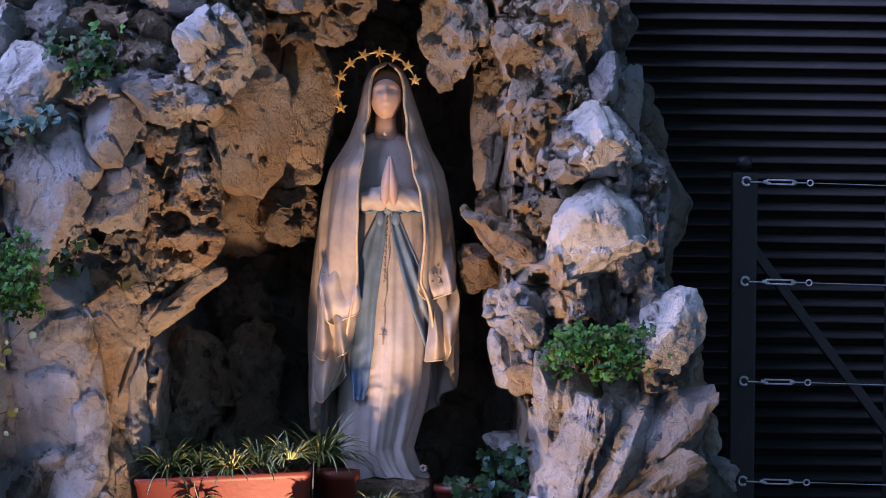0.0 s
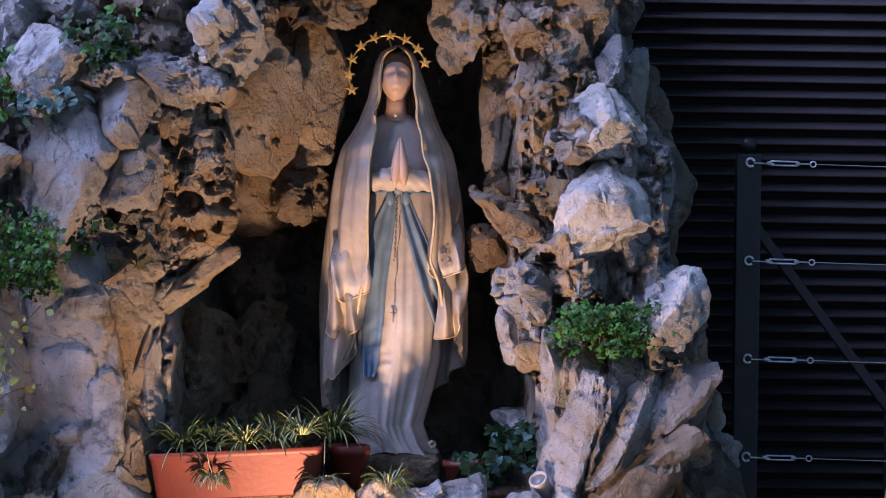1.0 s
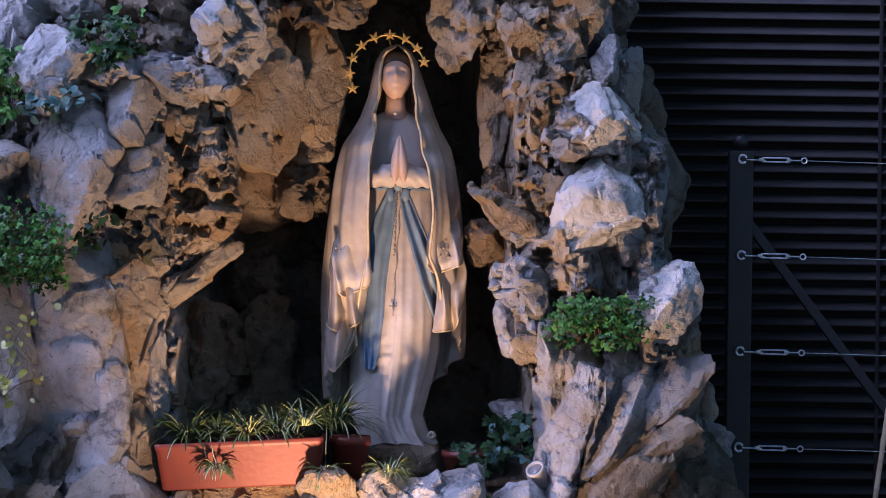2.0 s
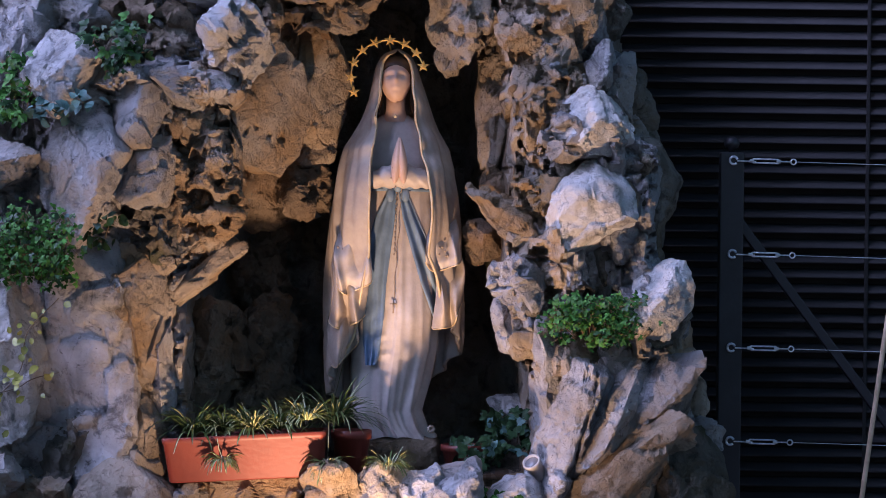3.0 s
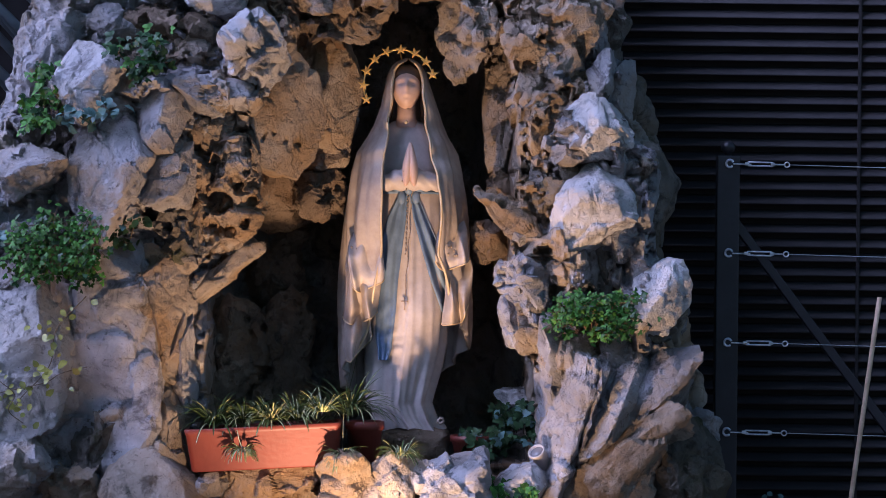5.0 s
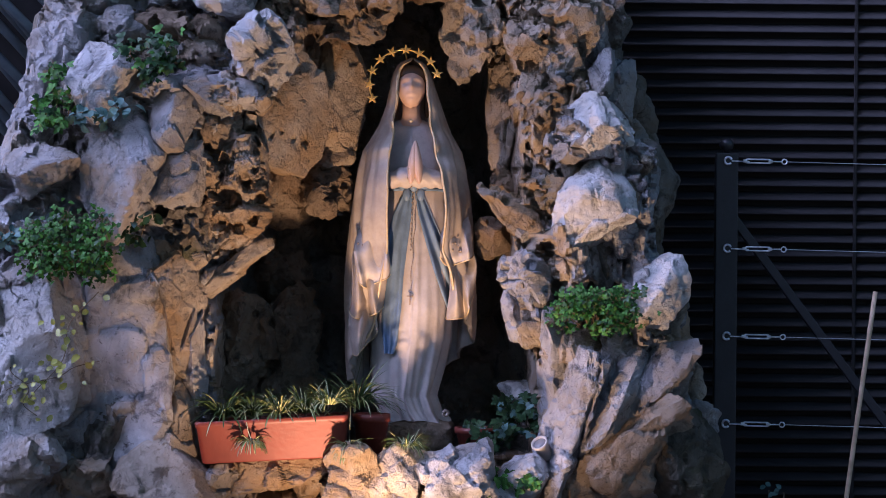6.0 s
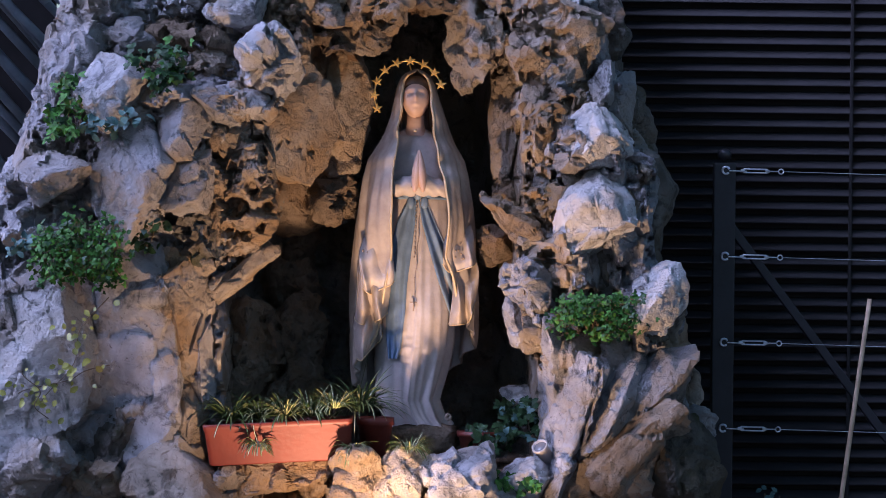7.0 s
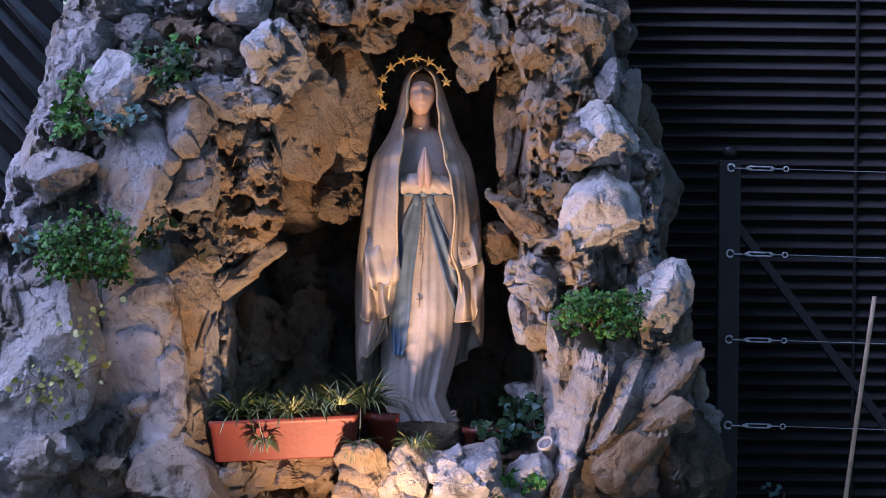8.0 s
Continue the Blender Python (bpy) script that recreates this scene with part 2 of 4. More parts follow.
def stone(x, y, z, w, h, d=0.0, tilt=0, mat=None, cuts=(), rough=0.026, pits=0.0, sub=0, square=4.2, seed=0, turn=0, sides=(), holes=(), name="stone", parent=None):
    """One stone of w by h metres seen from the front, d deep. cuts: (angle, share) of faces broken off, in the front plane, 0 to the right, 90 up; a third number leans the face forward."""
    rng = random.Random(int(1000 * (x + 7) + 77 * z * 13 + seed))
    d = d or 0.8 * min(w, h) + 0.06
    sub = sub or (6 if max(w, h) > 0.40 else 5 if max(w, h) > 0.12 else 4)
    p, faces = unit_ball(sub)
    r = (np.abs(p) ** square).sum(1) ** (-1 / square)
    planes = []
    for k in range(12):
        v = np.array([rng.gauss(0, 1), rng.gauss(0, 1), rng.gauss(0, 1)])
        planes.append((v / np.linalg.norm(v), rng.uniform(0.52, 0.82)))
    m = pose(x, y, z, 0, tilt, turn)
    rot = np.array(m.to_3x3())
    for fx, fy, fz, s in sides:
        v = np.array([fx, fy, fz]) @ rot
        planes.append((v / np.linalg.norm(v), s))
    for c in cuts:
        a, s = radians(c[0]), c[1]
        lean = c[2] if len(c) > 2 else 0.25
        v = np.array([math.cos(a), -lean, math.sin(a)])
        planes.append((v / np.linalg.norm(v), s))
    for v, s in planes:
        q = p @ v
        r = np.minimum(r, np.where(q > 0.05, s / np.maximum(q, 0.05), 9))
    co = p * r[:, None] * np.array([w / 2, d / 2, h / 2]) * 1.33
    co = co @ rot.T + np.array([x, y, z])
    tri = np.array(faces)
    flat_n = np.cross(co[tri[:, 1]] - co[tri[:, 0]], co[tri[:, 2]] - co[tri[:, 0]])
    dirs = np.zeros_like(co)
    for c in range(3):
        np.add.at(dirs, tri[:, c], flat_n)
    dirs /= np.linalg.norm(dirs, axis=1)[:, None]
    k = 1.1 * min(1.0, min(w, h) / 0.13)
    amp = np.array([crag(Vector(c) + Vector((seed * 1.7, 0, 0)), rough, pits) for c in co.tolist()])
    co = co + dirs * (amp * k)[:, None]
    for hx, hz, hr in holes:
        far = np.hypot((co[:, 0] - hx) * (1 + 0.2 * math.sin(9 * hx)), co[:, 2] - hz) / hr * (1 + 6 * (amp - amp.mean()))
        co[:, 1] += np.where(dirs[:, 1] < 0.1, 2.2 * hr * np.clip((1.12 - far) / 0.3, 0, 1), 0)
    me = bpy.data.meshes.new(name)
    me.from_pydata((co - np.array([x, y, z])).tolist(), [], faces)
    me.materials.append(mat or LIME)
    me.polygons.foreach_set("use_smooth", [True] * len(me.polygons))
    me.set_sharp_from_angle(angle=radians(32))
    ob = new(name, me)
    ob.location = (x, y, z)
    if parent is not None:
        ob.parent = parent
        ob.matrix_parent_inverse = Matrix.Translation(-parent.location)
    return ob


# ---- ground and walls round the place ----
def flat(name, x0, x1, y0, y1, z0, z1, mat, label, category):
    bm = box_bm(bmesh.new(), x1 - x0, y1 - y0, z1 - z0, Matrix.Translation(((x0 + x1) / 2, (y0 + y1) / 2, (z0 + z1) / 2)))
    return tagged(part(name, bm, mat, smooth=False), label, category, kind="structure")


flat("ground", -60, 60, -60, 60, -0.3, 0.0, EARTH, "bare brown earth ground before the grotto", "ground")
flat("wall_south", -9, 9, -14.3, -14.0, 0, 2.6, RENDERED, "plain rendered courtyard wall", "wall")


# ---- the louvred facade behind ----
def louvre_blade_mesh(length, pitch, paint):
    bm = bmesh.new()
    prof = ((0.025, pitch * 0.72), (0.015, pitch * 0.60), (0.006, pitch * 0.46), (-0.001, pitch * 0.32), (-0.006, pitch * 0.18), (-0.007, pitch * 0.09), (-0.003, pitch * 0.05), (0.003, pitch * 0.12), (0.012, pitch * 0.36), (0.027, pitch * 0.58))
    rows = [[bm.verts.new((x, y, z)) for y, z in prof] for x in (0, length)]
    k = len(prof)
    for i in range(k):
        bm.faces.new((rows[0][i], rows[1][i], rows[1][(i + 1) % k], rows[0][(i + 1) % k]))
    bm.faces.new(rows[0])
    bm.faces.new(rows[1][::-1])
    bmesh.ops.recalc_face_normals(bm, faces=bm.faces[:])
    me = bpy.data.meshes.new("slat")
    bm.to_mesh(me)
    bm.free()
    me.materials.append(paint)
    me.polygons.foreach_set("use_smooth", [True] * len(me.polygons))
    return me


WALL_Y = 0.62
facade = empty("wall_north", 0.2, WALL_Y, 0.0, "dark grey metal louvred facade of horizontal slats", "wall", kind="structure")
part("backing", box_bm(bmesh.new(), 4.0, 0.04, 4.2, Matrix.Translation((2.0, 0.07, 2.1))), BACKING, facade, "black panel behind the slats", smooth=False)
part("joint", box_bm(bmesh.new(), 0.012, 0.012, 4.2, Matrix.Translation((1.554 - 0.2, -0.004, 2.1)), 0.002), BACKING, facade, "narrow dark vertical joint", smooth=False)
PITCH = 0.0518
blade = louvre_blade_mesh(4.0, PITCH, LOUVRE)
for i in range(80):
    s = new("slat", blade)
    s.parent = facade
    s.location = (0, 0, 0.0145 + i * PITCH)

side = empty("wall_west", -1.617, 0.750, 2.108, "dark metal facade with slanting fins", "wall", kind="structure")
fin = louvre_blade_mesh(1.25, 0.050, FIN)
part("backing", box_bm(bmesh.new(), 0.86, 0.03, 3.2, Matrix.Translation((-0.295, 0.10, -0.62))), BACKING, side, "black panel behind the fins", smooth=False)
for i in range(52):
    s = new("fin", fin)
    s.parent = side
    s.rotation_euler = (radians(4 * math.sin(i * 2.3)), radians(47 + 2.5 * math.sin(i * 1.7)), radians(1.5 * math.sin(i * 3.1)))
    s.location = (-0.72, 0.012 * math.sin(i * 2.9), 1.55 - i * 0.058)

# ---- the grotto: a core of mortared rubble with its niche, faced with limestone ----
GX0, GX1, GZ1, STEP = -1.80, 1.10, 2.62, 0.0100


def lerp(v, pairs):
    return float(np.interp(v, [a for a, b in pairs], [b for a, b in pairs]))


EDGE_RIGHT = ((0.0, 0.98), (0.8, 0.93), (1.0, 0.88), (1.3, 0.80), (1.5, 0.76), (1.75, 0.78), (1.9, 0.73), (2.1, 0.63), (2.4, 0.60), (2.62, 0.58))
EDGE_LEFT = ((0.0, -1.75), (1.4, -1.62), (1.7, -1.52), (2.0, -1.42), (2.3, -1.38), (2.45, -1.28), (2.62, -1.15))
LEFT_FRONT = ((0.8, -0.80), (1.2, -0.80), (1.35, -0.84), (1.5, -0.70), (1.7, -0.66), (2.0, -0.62), (2.2, -0.56), (2.35, -0.42), (2.48, -0.20))
LEFT_BACK = ((0.8, -0.62), (1.4, -0.60), (1.55, -0.52), (1.7, -0.36), (2.0, -0.24), (2.3, -0.16), (2.48, -0.06))
RIGHT_BACK = ((0.8, 0.22), (1.4, 0.20), (1.8, 0.13), (2.2, 0.10), (2.4, 0.02), (2.48, -0.05))
RIGHT_FRONT = ((0.8, 0.50), (1.0, 0.47), (1.2, 0.38), (1.4, 0.28), (1.6, 0.32), (1.9, 0.36), (2.1, 0.30), (2.3, 0.24), (2.48, 0.04))


def ease(v):
    v = max(0.0, min(1.0, v))
    return v * v * (3 - 2 * v)


def core_depth(x, z):
    front = -0.21 + 0.10 * ease((z - 1.7) / 0.9)
    back = 0.36 - 0.10 * ease((1.3 - z) / 0.5)
    lf, lb, rb, rf = lerp(z, LEFT_FRONT), lerp(z, LEFT_BACK), lerp(z, RIGHT_BACK), lerp(z, RIGHT_FRONT)
    t = min((x - lf) / (lb - lf), (rf - x) / (rf - rb))
    t = max(0.0, min(1.0, t))
    t = t ** 0.8
    t *= 1 - ease((z - 2.40) / 0.10)
    y = front + (back - front) * t
    y = y * ease((z - 0.72) / 0.06) + -0.30 * (1 - ease((z - 0.72) / 0.06))
    out = max(x - lerp(z, EDGE_RIGHT), lerp(z, EDGE_LEFT) - x)
    if out > -0.14:
        y += 0.5 * ((out + 0.14) / 0.2) ** 2
    return y, out


grotto = empty("grotto", -0.3, 0.0, 0.0, "rockwork grotto of weathered grey and ochre limestone with a deep niche", "grotto", kind="structure")
SET = []


def rock(x, y, z, w, h, *rest, **more):
    c, k = abs(math.cos(radians(more.get("tilt", 0)))), abs(math.sin(radians(more.get("tilt", 0))))
    SET.append((x, y, z, 0.42 * (w * c + h * k) + 0.02, more.get("d") or 0.8 * min(w, h) + 0.06, 0.42 * (w * k + h * c) + 0.02))
    return stone(x, y, z, w, h, *rest, parent=grotto, **more)


# main broken faces: which way each looks, and how near the stone's middle it lies
LEFTWARD, UPWARD = (-0.50, -0.72, 0.42, 0.52), (-0.15, -0.60, 0.78, 0.52)
SKYWARD, GROUNDWARD = (-0.25, -0.55, 0.80, 0.55), (-0.12, -0.85, -0.50, 0.46)
LAMPWARD = (-0.45, -0.85, -0.25, 0.45)
NICHEWARD = (0.55, -0.78, -0.15, 0.5)

# left flank
rock(-1.116, -0.350, 2.046, 0.216, 0.224, d=0.26, tilt=-18, mat=WHITE, cuts=((125, 0.66), (40, 0.72), (200, 0.8)), rough=0.010, sides=((-0.35, -0.72, 0.60, 0.42),))
rock(-1.052, -0.350, 1.760, 0.236, 0.410, tilt=4, cuts=((60, 0.72), (130, 0.75), (-40, 0.8)), rough=0.012, sides=(LEFTWARD, UPWARD))
rock(-0.866, -0.360, 1.719, 0.176, 0.270, tilt=28, cuts=((20, 0.7), (-60, 0.72), (140, 0.8)), rough=0.012, sides=(LEFTWARD, UPWARD))
rock(-0.876, -0.330, 1.972, 0.176, 0.256, tilt=-22, cuts=((70, 0.75), (-30, 0.8)), rough=0.012, sides=(LEFTWARD, UPWARD))
rock(-1.319, -0.350, 1.741, 0.236, 0.172, tilt=-10, cuts=((110, 0.75), (200, 0.8)), rough=0.012, sides=(LEFTWARD, UPWARD))
rock(-1.414, -0.240, 1.591, 0.220, 0.200, tilt=20, pits=0.02, sides=(LEFTWARD, UPWARD))
rock(-1.193, -0.220, 1.672, 0.120, 0.240, tilt=15, sides=(LEFTWARD, UPWARD))
rock(-1.306, -0.200, 1.857, 0.220, 0.160, tilt=-25, pits=0.02, sides=(LEFTWARD, UPWARD))
rock(-1.407, -0.050, 1.892, 0.160, 0.220, tilt=10, sides=(LEFTWARD, UPWARD))
rock(-1.475, -0.050, 1.722, 0.160, 0.240, tilt=15, sides=(LEFTWARD, UPWARD))
rock(-1.283, -0.180, 2.133, 0.190, 0.400, tilt=22, cuts=((200, 0.75), (20, 0.8)), rough=0.030, sides=(LEFTWARD, UPWARD))
rock(-1.230, -0.150, 2.274, 0.220, 0.240, tilt=30, rough=0.032, sides=(LEFTWARD, UPWARD))
rock(-1.088, -0.180, 2.254, 0.300, 0.140, tilt=-12, pits=0.02, sides=(LEFTWARD, UPWARD))
rock(-1.023, -0.160, 2.335, 0.300, 0.120, tilt=10, pits=0.02, sides=(LEFTWARD, UPWARD))
rock(-0.889, -0.210, 2.244, 0.340, 0.120, tilt=20, mat=BROWN, pits=0.03, sides=(LEFTWARD, UPWARD))
rock(-0.789, -0.220, 2.147, 0.180, 0.124, tilt=10, mat=WARM, pits=0.02, sides=(LEFTWARD, UPWARD))
rock(-1.030, -0.160, 2.128, 0.220, 0.160, mat=MOSS_AND_SHADE, pits=0.02, sides=(LEFTWARD, UPWARD))
rock(-0.690, -0.260, 2.322, 0.216, 0.132, tilt=5, mat=WHITE, cuts=((-90, 0.7),), rough=0.016)
rock(-0.881, -0.200, 2.362, 0.240, 0.100, pits=0.02, sides=(LEFTWARD, UPWARD))
rock(-0.592, -0.340, 2.131, 0.168, 0.196, tilt=-22, mat=WHITE, cuts=((200, 0.8), (-60, 0.7)), rough=0.026, pits=0.025)
rock(-0.690, -0.330, 1.998, 0.236, 0.124, tilt=2, cuts=((-90, 0.7), (60, 0.75)), rough=0.02)
rock(-0.729, -0.260, 1.874, 0.136, 0.156, mat=WARM, cuts=((-60, 0.75),))
rock(-0.675, -0.240, 1.796, 0.152, 0.116, tilt=15, mat=WARM, pits=0.03)
rock(-0.663, -0.220, 1.665, 0.208, 0.300, d=0.24, tilt=4, mat=WARM, rough=0.03, pits=0.02, sub=6, holes=((-0.692, 1.645, 0.040), (-0.638, 1.716, 0.022), (-0.718, 1.567, 0.024), (-0.609, 1.576, 0.020), (-0.724, 1.722, 0.016), (-0.583, 1.650, 0.020), (-0.659, 1.552, 0.022), (-0.682, 1.766, 0.012), (-0.600, 1.744, 0.014),))
rock(-0.665, -0.200, 1.532, 0.140, 0.068, tilt=-35, mat=WARM, pits=0.03)
rock(-0.831, -0.250, 1.540, 0.190, 0.190, mat=MOSS_AND_SHADE, pits=0.03, rough=0.04)
rock(-0.834, -0.270, 1.448, 0.192, 0.092, tilt=5, mat=WARM, cuts=((-90, 0.6, 0.0),), pits=0.02)
rock(-0.714, -0.220, 1.391, 0.350, 0.064, d=0.12, tilt=-38, mat=WARM, cuts=((-90, 0.7),), rough=0.02)
rock(-0.871, -0.270, 1.364, 0.072, 0.190, tilt=-12, mat=WARM)
rock(-1.203, -0.200, 1.486, 0.300, 0.220, mat=MOSS_AND_SHADE, pits=0.02)
rock(-0.999, -0.260, 1.100, 0.350, 0.860, d=0.30, tilt=-5, mat=LIME, cuts=((35, 0.78), (150, 0.82), (-20, 0.92)), rough=0.012, square=4)
rock(-1.017, -0.270, 1.372, 0.240, 0.300, d=0.22, tilt=-12, mat=LIME, cuts=((50, 0.7), (120, 0.75)), rough=0.012)
rock(-0.826, -0.290, 1.157, 0.084, 0.250, d=0.12, tilt=8, mat=WARM, cuts=((20, 0.6), (-40, 0.7)), rough=0.012)
rock(-0.846, -0.300, 0.890, 0.170, 0.360, d=0.24, tilt=-6, mat=WARM, rough=0.014, sides=(NICHEWARD,))
rock(-0.860, -0.280, 1.250, 0.150, 0.420, d=0.24, tilt=-4, mat=WARM, rough=0.014, sides=(NICHEWARD,))
rock(-1.378, -0.310, 1.155, 0.330, 0.580, d=0.26, tilt=8, mat=WHITE, cuts=((60, 0.75), (140, 0.8)), rough=0.012, square=4, sides=(LEFTWARD, UPWARD))
rock(-1.544, -0.250, 1.248, 0.240, 0.520, tilt=5, rough=0.03, sides=(LEFTWARD, UPWARD))
rock(-1.185, -0.270, 1.097, 0.140, 0.460, tilt=10, rough=0.012, sides=(LEFTWARD, UPWARD))
rock(-1.411, -0.240, 1.405, 0.260, 0.140, pits=0.02, sides=(LEFTWARD, UPWARD))
rock(-0.904, -0.310, 0.716, 0.300, 0.280, mat=WARM, cuts=((130, 0.75), (30, 0.75)), rough=0.012)
rock(-1.163, -0.280, 0.729, 0.260, 0.220, mat=WARM, pits=0.02, sides=(LEFTWARD, UPWARD))
rock(-1.373, -0.310, 0.787, 0.340, 0.300, rough=0.022, sides=(LEFTWARD, UPWARD))
rock(-1.094, -0.300, 0.848, 0.120, 0.280, tilt=12, mat=MOSS_AND_SHADE)

# niche wall and back, beside the figure; the brown includes some painted shade
rock(-0.515, -0.120, 1.945, 0.275, 0.390, d=0.22, tilt=-6, mat=WARM, cuts=((-105, 0.78, 0.0), (150, 0.85), (-55, 0.85, 0.0)), rough=0.010, turn=18, sides=(NICHEWARD,), holes=((-0.552, 1.867, 0.010), (-0.443, 1.845, 0.013), (-0.483, 1.856, 0.008), (-0.520, 1.880, 0.007)))
rock(-0.346, 0.080, 2.000, 0.200, 0.430, d=0.2, mat=WARM, cuts=((-60, 0.75, 0.0), (80, 0.8)), rough=0.010, turn=25, sides=(NICHEWARD,))
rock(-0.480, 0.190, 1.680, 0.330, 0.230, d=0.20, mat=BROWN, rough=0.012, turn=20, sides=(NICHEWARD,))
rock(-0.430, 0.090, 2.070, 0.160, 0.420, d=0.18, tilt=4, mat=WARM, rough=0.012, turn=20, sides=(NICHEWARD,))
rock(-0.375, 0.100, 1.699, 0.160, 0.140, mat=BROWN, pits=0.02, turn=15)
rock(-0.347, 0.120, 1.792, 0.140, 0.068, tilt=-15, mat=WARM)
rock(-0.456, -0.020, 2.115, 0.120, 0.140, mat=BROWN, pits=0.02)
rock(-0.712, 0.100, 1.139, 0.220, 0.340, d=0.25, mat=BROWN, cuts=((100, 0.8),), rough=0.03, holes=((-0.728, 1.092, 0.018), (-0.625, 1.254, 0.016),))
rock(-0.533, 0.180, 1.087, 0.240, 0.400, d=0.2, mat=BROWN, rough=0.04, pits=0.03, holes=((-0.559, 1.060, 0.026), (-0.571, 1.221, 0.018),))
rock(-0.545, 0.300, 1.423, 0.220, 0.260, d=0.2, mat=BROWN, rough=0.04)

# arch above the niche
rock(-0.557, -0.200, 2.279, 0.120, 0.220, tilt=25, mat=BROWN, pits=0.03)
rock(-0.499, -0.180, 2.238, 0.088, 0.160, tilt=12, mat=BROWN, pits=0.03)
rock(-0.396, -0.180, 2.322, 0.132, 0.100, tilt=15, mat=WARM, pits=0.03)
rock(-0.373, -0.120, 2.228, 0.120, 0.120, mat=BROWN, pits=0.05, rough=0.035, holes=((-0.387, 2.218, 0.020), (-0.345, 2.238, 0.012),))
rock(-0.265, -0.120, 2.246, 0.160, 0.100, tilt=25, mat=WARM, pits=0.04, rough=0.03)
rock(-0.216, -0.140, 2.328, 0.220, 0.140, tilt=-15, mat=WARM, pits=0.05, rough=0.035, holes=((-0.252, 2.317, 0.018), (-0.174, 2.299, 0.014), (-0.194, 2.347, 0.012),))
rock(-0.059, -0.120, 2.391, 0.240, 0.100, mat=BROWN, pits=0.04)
rock(-0.451, -0.180, 2.380, 0.260, 0.100, mat=WARM, pits=0.03)

# right flank, top to bottom
rock(0.097, -0.080, 2.268, 0.152, 0.300, d=0.22, tilt=8, mat=WARM, cuts=((-140, 0.75, 0.0),), rough=0.022, pits=0.015, sides=(LAMPWARD,))
rock(0.188, -0.100, 2.253, 0.080, 0.220, tilt=-6, mat=WARM, rough=0.03, pits=0.02)
rock(0.240, -0.020, 2.085, 0.132, 0.160, mat=WARM, cuts=((-90, 0.8),), rough=0.02, pits=0.02, sides=(LAMPWARD,))
rock(0.240, 0.000, 1.930, 0.130, 0.360, d=0.2, tilt=3, mat=WARM, cuts=((-100, 0.85, 0.0),), rough=0.014, sides=(LAMPWARD,))
rock(0.285, 0.040, 1.760, 0.150, 0.200, d=0.2, tilt=-8, mat=WARM, rough=0.018, sides=(LAMPWARD,))
rock(0.240, 0.020, 1.726, 0.120, 0.100, mat=BROWN, pits=0.03)
rock(0.374, -0.180, 2.316, 0.224, 0.144, mat=WARM, rough=0.025, pits=0.03, holes=((0.309, 2.321, 0.024), (0.410, 2.336, 0.012),))
rock(0.385, -0.200, 2.203, 0.200, 0.120, mat=WARM, rough=0.028, pits=0.025)
rock(0.400, -0.200, 2.128, 0.170, 0.130, tilt=-10, mat=WARM, cuts=((-90, 0.75),), rough=0.024, pits=0.02)
rock(0.417, -0.180, 2.018, 0.208, 0.184, mat=WARM, rough=0.04, pits=0.055, holes=((0.449, 2.018, 0.024), (0.385, 2.043, 0.018), (0.415, 1.965, 0.012), (0.472, 2.054, 0.010),))
rock(0.338, -0.180, 1.955, 0.100, 0.390, d=0.18, tilt=-8, mat=WARM, rough=0.018)
rock(0.455, -0.190, 1.990, 0.200, 0.280, d=0.20, tilt=-6, mat=WARM, rough=0.024, pits=0.02)
rock(0.610, -0.130, 2.010, 0.140, 0.300, d=0.20, tilt=-12, mat=LIME, rough=0.02)
rock(0.440, -0.170, 2.270, 0.260, 0.300, d=0.20, mat=WARM, rough=0.024, pits=0.02)
rock(0.518, -0.160, 2.207, 0.104, 0.160, mat=LIME, rough=0.025)
rock(0.573, -0.080, 2.288, 0.124, 0.260, tilt=-12, mat=MOSS_AND_SHADE, rough=0.025)
rock(0.565, -0.200, 2.082, 0.108, 0.168, mat=LIME, cuts=((90, 0.8),), rough=0.016)
rock(0.531, -0.280, 1.882, 0.224, 0.192, tilt=8, mat=WHITE, cuts=((-70, 0.7, 0.1), (40, 0.75)), rough=0.012, sides=((-0.5, -0.7, 0.3, 0.55), (0.3, -0.8, -0.4, 0.6)))
rock(0.432, -0.240, 1.869, 0.160, 0.160, mat=LIME, rough=0.025, pits=0.03)
rock(0.663, -0.050, 1.979, 0.112, 0.220, tilt=-14, mat=MOSS_AND_SHADE, rough=0.03)
rock(0.723, -0.040, 1.741, 0.176, 0.300, tilt=-8, mat=MOSS_AND_SHADE, cuts=((60, 0.75), (-40, 0.8)), rough=0.02)
rock(0.680, -0.040, 1.511, 0.160, 0.240, mat=MOSS_AND_SHADE, rough=0.025)
rock(0.528, -0.320, 1.620, 0.300, 0.300, d=0.26, tilt=10, mat=WHITE, cuts=((-55, 0.42, 0.30), (60, 0.70), (120, 0.80), (180, 0.84, 0.1)), rough=0.014, sides=((-0.25, -0.50, 0.83, 0.60), (-0.15, -0.90, -0.40, 0.42)))
rock(0.285, -0.180, 1.594, 0.260, 0.092, d=0.14, tilt=44, mat=WARM, rough=0.026, pits=0.02)
rock(0.365, -0.170, 1.536, 0.120, 0.120, mat=LIME, rough=0.03, pits=0.02)
rock(0.191, -0.050, 1.534, 0.112, 0.132, mat=BROWN, rough=0.02)
rock(0.362, -0.180, 1.713, 0.080, 0.120, mat=LIME, rough=0.03)
rock(0.465, -0.240, 1.426, 0.100, 0.140, tilt=-10, mat=LIME, rough=0.02, pits=0.04, holes=((0.471, 1.426, 0.030),))
